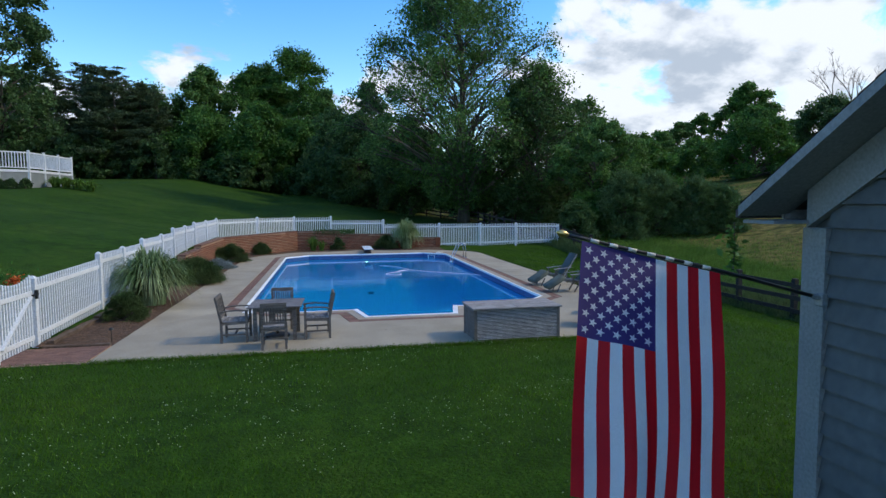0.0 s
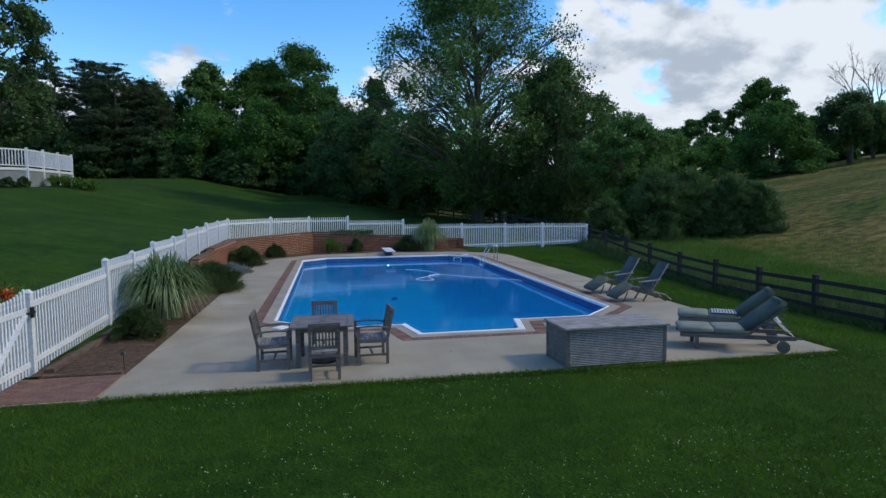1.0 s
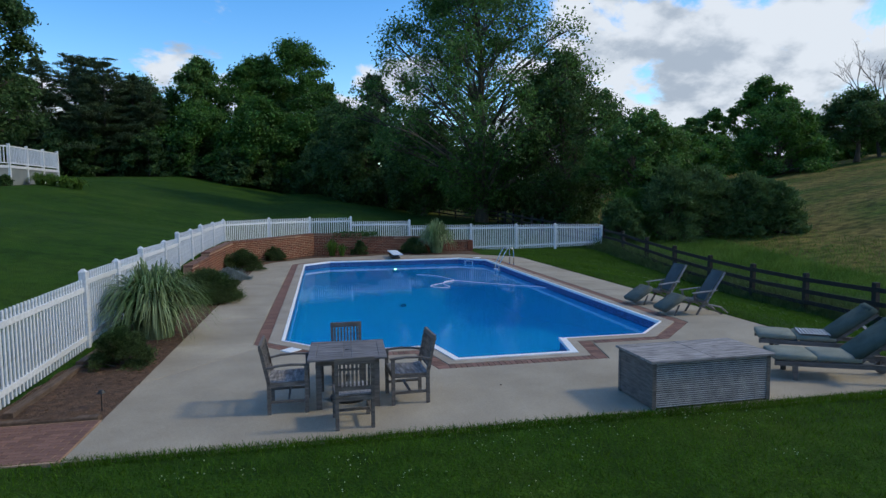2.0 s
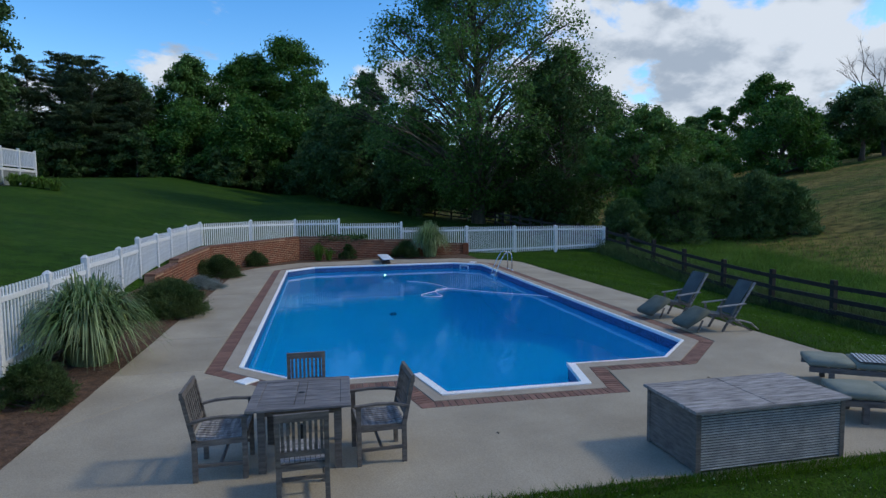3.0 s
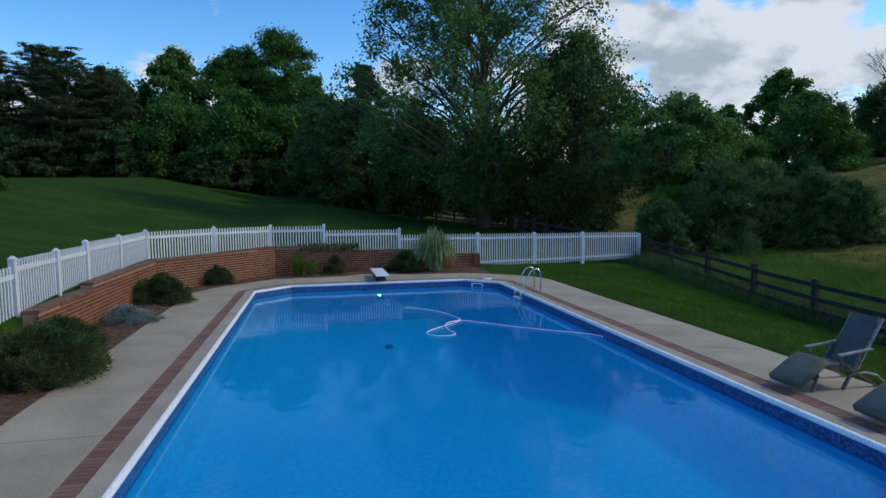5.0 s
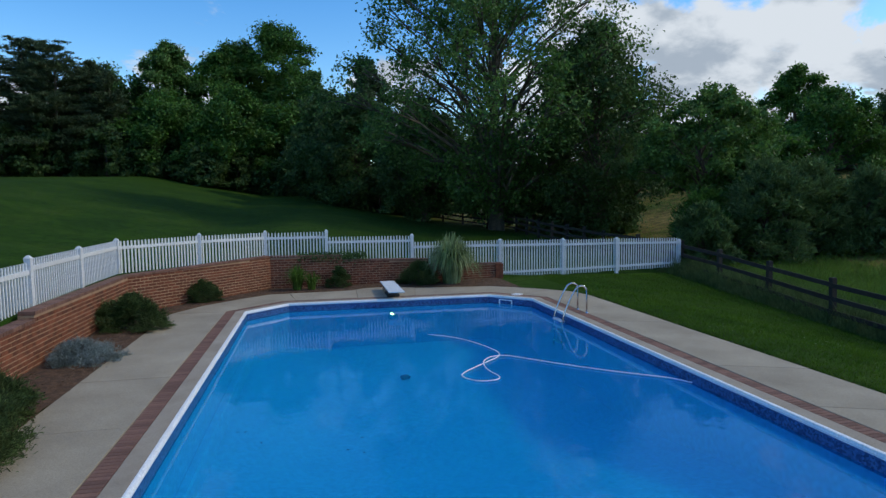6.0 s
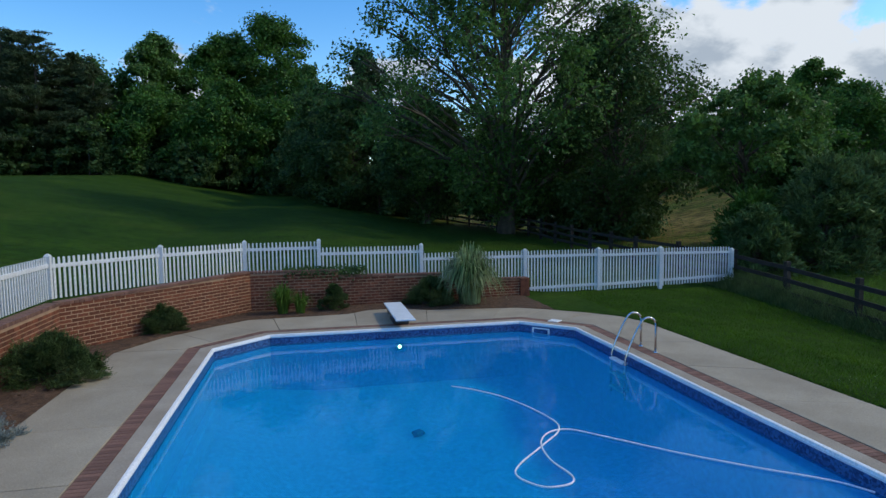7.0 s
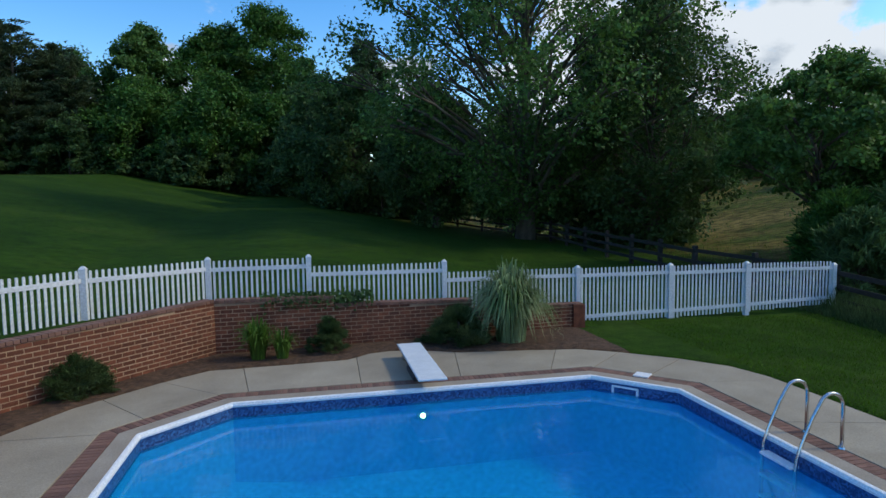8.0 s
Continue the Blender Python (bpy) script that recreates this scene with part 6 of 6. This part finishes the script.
vp[:, 2] -= np.abs(rngv.normal(0, 0.10, 1500)) * (vp[:, 1] < 35.5 + vp[:, 0] * 0.073)
vine = thing("ivy", "ivy trailing over the top of the brick wall", "vine", (0.6, 35.5, 1.1))
part("leaves", leaf_mesh("leaves", vp - np.array([0.6, 35.5, 1.1]), rngv.uniform(0.04, 0.09, 1500), np.zeros((1500, 3)), M_LEAFD, rngv), None, vine)
vine = thing("ivy", "leafy vine hanging from the shed gutter", "vine", (3.7, 2.36, 2.66))
vp = np.stack([rngv.normal(0, 0.035, 90), rngv.normal(0, 0.035, 90), -rngv.uniform(0, 0.42, 90)], 1)
part("leaves", leaf_mesh("leaves", vp, rngv.uniform(0.03, 0.07, 90), np.zeros((90, 3)), M_LEAF, rngv), None, vine)
part("stem", MB().tube([(0, 0, 0.02), (0.02, 0.01, -0.15), (0, 0, -0.40)], 0.005, 5), M_BARK, vine)
# path light
pl = thing("path_light", "small dark stake light in the mulch", "garden light", (-4.12, 11.4, 0.02))
part("stake", MB().tube([(0, 0, -0.05), (0, 0, 0.26)], 0.008, 6), M_DARKMETAL, pl)
part("shade", MB().tube([(0, 0, 0.25), (0, 0, 0.29), (0, 0, 0.30)], [0.055, 0.03, 0.008], 10), M_DARKMETAL, pl)
# orange flowers by the gate, outside the fence
fl = thing("flower_bush", "leafy bush with orange-red flowers outside the fence", "flowers", (-6.35, 12.3, ground_z(-6.35, 12.3)))
q = rngv.normal(size=(900, 3)) * np.array([0.22, 0.3, 0.28]) + np.array([0, 0, 0.75])
part("leaves", leaf_mesh("leaves", q, rngv.uniform(0.05, 0.10, 900), np.zeros((900, 3)), M_LEAF, rngv), None, fl)
part("stems", MB().tube([(0, 0, 0), (0.03, 0, 0.5), (0, 0.05, 1.0)], 0.015, 5).tube([(0, 0.02, 0), (-0.05, 0.1, 0.6)], 0.012, 5), M_BARK, fl)
q = rngv.normal(size=(160, 3)) * np.array([0.07, 0.10, 0.07]) + np.array([0, 0.1, 1.18])
part("blossom", leaf_mesh("blossom", q, rngv.uniform(0.04, 0.07, 160), np.zeros((160, 3)), M_FLOWER, rngv), None, fl, "orange-red blossom")


# ---- raised deck up the hill ----
def build_raised_deck():
    zf = 5.55
    g = thing("raised_deck", "white raised garden deck with railings up the lawn", "deck", (-26.4, 50.5, ground_z(-24, 48)))
    z0 = zf - ground_z(-24, 48)
    outline = [(-8.0, -3.5), (3.3, -3.5), (4.7, -2.1), (5.1, 4.5), (-8.0, 4.5)]
    part("skirt", MB().prism(outline, -1.2, z0 - 0.18), M_TRIMW, g, "white lattice skirt")
    part("platform", MB().prism(offset(outline, 0.06), z0 - 0.18, z0, 0.01), M_WHITE, g)
    for run, (a, b) in enumerate(zip(outline[:3], outline[1:4])):
        A, B = Vector((*a, 0)), Vector((*b, 0))
        d = (B - A)
        L = d.length
        nrm = max(1, round(L / 1.9))
        for zz, hgt in ((z0 + 1.28, 0.09), (z0 + 0.16, 0.07)):
            part("rail", MB().beam(A + Vector((0, 0, zz)), B + Vector((0, 0, zz)), 0.08, hgt), M_WHITE, g)
        for i in range(1 if run else 0, nrm + 1):
            p = A + d * i / nrm
            part("post", MB().box(p.x - 0.07, p.y - 0.07, z0 - 1.1, p.x + 0.07, p.y + 0.07, z0 + 1.46, c=0.01), M_WHITE, g)
        m = int(L / 0.19)
        for i in range(m):
            p = A + d * (i + 0.5) / m
            part("baluster", MB().box(p.x - 0.03, p.y - 0.03, z0 + 0.16, p.x + 0.03, p.y + 0.03, z0 + 1.26), M_WHITE, g)


build_raised_deck()
for x, y, w in ((-25.4, 50.0, 0.5), (-27.5, 50.4, 0.5)):
    s = thing("patio_chair", "white patio chair on the raised deck", "chair", (x, y, 5.55), 20)
    part("seat", MB().box(-0.27, -0.25, 0.40, 0.27, 0.25, 0.45, c=0.01), M_WHITE, s)
    part("backrest", MB().box(-0.27, 0.2, 0.45, 0.27, 0.25, 0.95, c=0.01), M_WHITE, s)
    for sx in (-0.24, 0.24):
        for sy in (-0.22, 0.22):
            part("leg", MB().box(sx - 0.02, sy - 0.02, 0, sx + 0.02, sy + 0.02, 0.4), M_WHITE, s)
for i, (x, y) in enumerate(((-20.7, 50.3), (-19.9, 50.1), (-19.1, 50.1), (-18.2, 50.2))):
    arching_grass("daylily", "clump of green strappy leaves below the raised deck", x, y, 0.95, 0.9, 260, 30 + i, M_TALL, 0.03, ground_z(x, y) - 0.02)
for i, (x, y) in enumerate(((-22.8, 46.4), (-22.05, 46.4), (-21.2, 46.5))):
    tree("shrub", "small clipped dark shrub at the deck skirt", x, y, 0.8, 0.5, 0.06, "dome", 1200, 0.12, 0.12, 40, leaf=M_LEAFD, trunk=0.03, seed=230 + i, limbs=4, category="shrub")


# ---- lawn blades, clover and rough grass ----
def blades(name, label, spots, heights, width, material, rng, lean=0.5):
    n = len(spots)
    a = rng.uniform(0, 6.2832, n)
    w = width * rng.uniform(0.6, 1.3, n)
    dx, dy = np.cos(a) * w, np.sin(a) * w
    tilt = rng.normal(size=(n, 2)) * heights[:, None] * lean
    p = spots
    v = np.stack([p + np.stack([dx, dy, np.full(n, -0.01)], 1), p - np.stack([dx, dy, np.full(n, 0.01)], 1), p + np.stack([tilt[:, 0], tilt[:, 1], heights], 1)], 1).reshape(-1, 3)
    me = bpy.data.meshes.new(name)
    me.vertices.add(3 * n)
    me.vertices.foreach_set("co", v.astype(np.float32).ravel())
    me.loops.add(3 * n)
    me.loops.foreach_set("vertex_index", np.arange(3 * n, dtype=np.int32))
    me.polygons.add(n)
    me.polygons.foreach_set("loop_start", np.arange(0, 3 * n, 3, dtype=np.int32))
    me.materials.append(material)
    me.update(calc_edges=True)
    return tagged(new(name, me), label, "grass", kind="stuff")


def scatter(rng, n, x0, x1, y0, y1, keep=None):
    x, y = rng.uniform(x0, x1, n), rng.uniform(y0, y1, n)
    if keep is not None:
        k = np.array([keep(a, b) for a, b in zip(x, y)])
        x, y = x[k], y[k]
    return np.stack([x, y, np.array([ground_z(a, b) for a, b in zip(x, y)])], 1)


rg = np.random.default_rng(4)
s1 = np.concatenate([scatter(rg, 90000, -8.5, 13, 2.5, 9.72), scatter(rg, 9000, -4, 8.6, 9.5, 9.76)])
blades("lawn_grass", "short green lawn blades in front of the deck", s1, rg.uniform(0.035, 0.085, len(s1)), 0.0055, M_BLADE, rg, 0.6)
s2 = scatter(rg, 80000, 8.72, 15.2, 9.7, 36.2, lambda a, b: a > 8.74)
blades("lawn_grass", "short green lawn blades beside the deck", s2, rg.uniform(0.035, 0.085, len(s2)), 0.007, M_BLADE, rg, 0.6)
s3 = np.concatenate([scatter(rg, 26000, 15.7, 30, 12, 42), scatter(rg, 34000, 15.9, 23.5, 20, 37.5), scatter(rg, 24000, 18, 75, 36, 85)])
blades("rough_grass", "tall rough meadow grass beyond the board fence", s3, rg.uniform(0.12, 0.5, len(s3)) * np.clip(1.25 - (s3[:, 0] - 15.7) / 14, 0.3, 1), 0.012, M_TALL, rg, 0.5)
# weeds also fill in the band of shaded grass below the rails
s4 = scatter(rg, 36000, 14.7, 16.4, 8.0, 37.0)
blades("fence_weeds", "weeds through the board fence, standing in for shade at its foot", s4, rg.uniform(0.2, 0.8, len(s4)) * np.clip((s4[:, 0] - 14.5) / 0.8, 0.3, 1), 0.014, M_SHRUB, rg, 0.4)
cl = scatter(rg, 5200, -6, 13, 2.5, 9.6, lambda a, b: noise.noise((a * 0.45, b * 0.45, 7)) + 0.6 * noise.noise((a * 1.7, b * 1.7, 3)) > 0.05)
cl = np.concatenate([cl, scatter(rg, 900, 8.8, 12.5, 11, 27, lambda a, b: noise.noise((a * 0.5, b * 0.5, 2)) > 0.05)])
cm = MB()
for x, y, z in cl:
    r = 0.0075 * rg.uniform(0.6, 1.4)
    h = z + rg.uniform(0.05, 0.09)
    cm.add([(x - r, y, h), (x, y - r, h), (x + r, y, h), (x, y + r, h), (x, y, h + r), (x, y, h - r)], [(0, 1, 4), (1, 2, 4), (2, 3, 4), (3, 0, 4), (1, 0, 5), (2, 1, 5), (3, 2, 5), (0, 3, 5)])
tagged(new("clover", cm.mesh("clover", M_CLOVER)), "white clover heads dotted over the lawn", "clover", kind="stuff")
ch = MB()
for k in range(2600):
    x, y = rg.uniform(-5.1, -4.05), rg.uniform(11.1, 31)
    if k % 4 == 0:
        x, y = rg.uniform(-3.5, 6.8), rg.uniform(34.3, 35.1)
    a = rg.uniform(0, 3.14)
    l, w = rg.uniform(0.015, 0.05), rg.uniform(0.006, 0.014)
    ca, sa = math.cos(a), math.sin(a)
    z = 0.075 + rg.uniform(-0.01, 0.025)
    ch.add([(x - l * ca, y - l * sa, z), (x + w * sa, y - w * ca, z + 0.008), (x + l * ca, y + l * sa, z + rg.uniform(-0.01, 0.02)), (x - w * sa, y + w * ca, z + 0.004)], [(0, 1, 2, 3)])
tagged(new("bark_chips", ch.mesh("bark_chips", mat("chip", (0.06, 0.035, 0.02), (0.2, 0.12, 0.07), 3, 0.95, 0, 30, island=0.5))), "loose bark chips on the mulch", "mulch", kind="stuff")
# a few dry leaves blown onto the deck
for i, (x, y) in enumerate(((5.55, 12.75), (5.75, 12.25), (5.05, 11.9), (4.75, 11.7), (1.6, 11.3))):
    lf = MB().add([(-0.03, 0, 0.004), (0, -0.014, 0.012), (0.034, 0.004, 0.003), (0.002, 0.016, 0.011), (-0.03, 0, 0.007), (0, -0.014, 0.015), (0.034, 0.004, 0.006), (0.002, 0.016, 0.014)],
                  [(3, 2, 1, 0), (4, 5, 6, 7), (0, 1, 5, 4), (1, 2, 6, 5), (2, 3, 7, 6), (3, 0, 4, 7)])
    o = single("dry_leaf", lf, M_SOIL, "small dry brown leaf on the deck", "leaf")
    o.matrix_basis = pose(x, y, 0.012, 0, 0, 70 * i)
# a few sunken leaves on the pool floor
for i, (x, y) in enumerate(((-1.55, 25.3), (-1.4, 25.36), (-1.06, 24.93), (0.94, 25.58), (0.61, 24.95), (0.92, 24.71))):
    lf = MB().add([(-0.04, 0, 0.004), (0, -0.02, 0.012), (0.045, 0.004, 0.003), (0.002, 0.022, 0.011), (-0.04, 0, 0.008), (0, -0.02, 0.016), (0.045, 0.004, 0.007), (0.002, 0.022, 0.015)],
                  [(3, 2, 1, 0), (4, 5, 6, 7), (0, 1, 5, 4), (1, 2, 6, 5), (2, 3, 7, 6), (3, 0, 4, 7)])
    o = single("sunken_leaf", lf, M_DARKPLASTIC, "small dark leaf lying on the pool floor", "leaf")
    o.matrix_basis = pose(x, y, pool_depth(x, y) + 0.02, 0, 0, 50 * i)
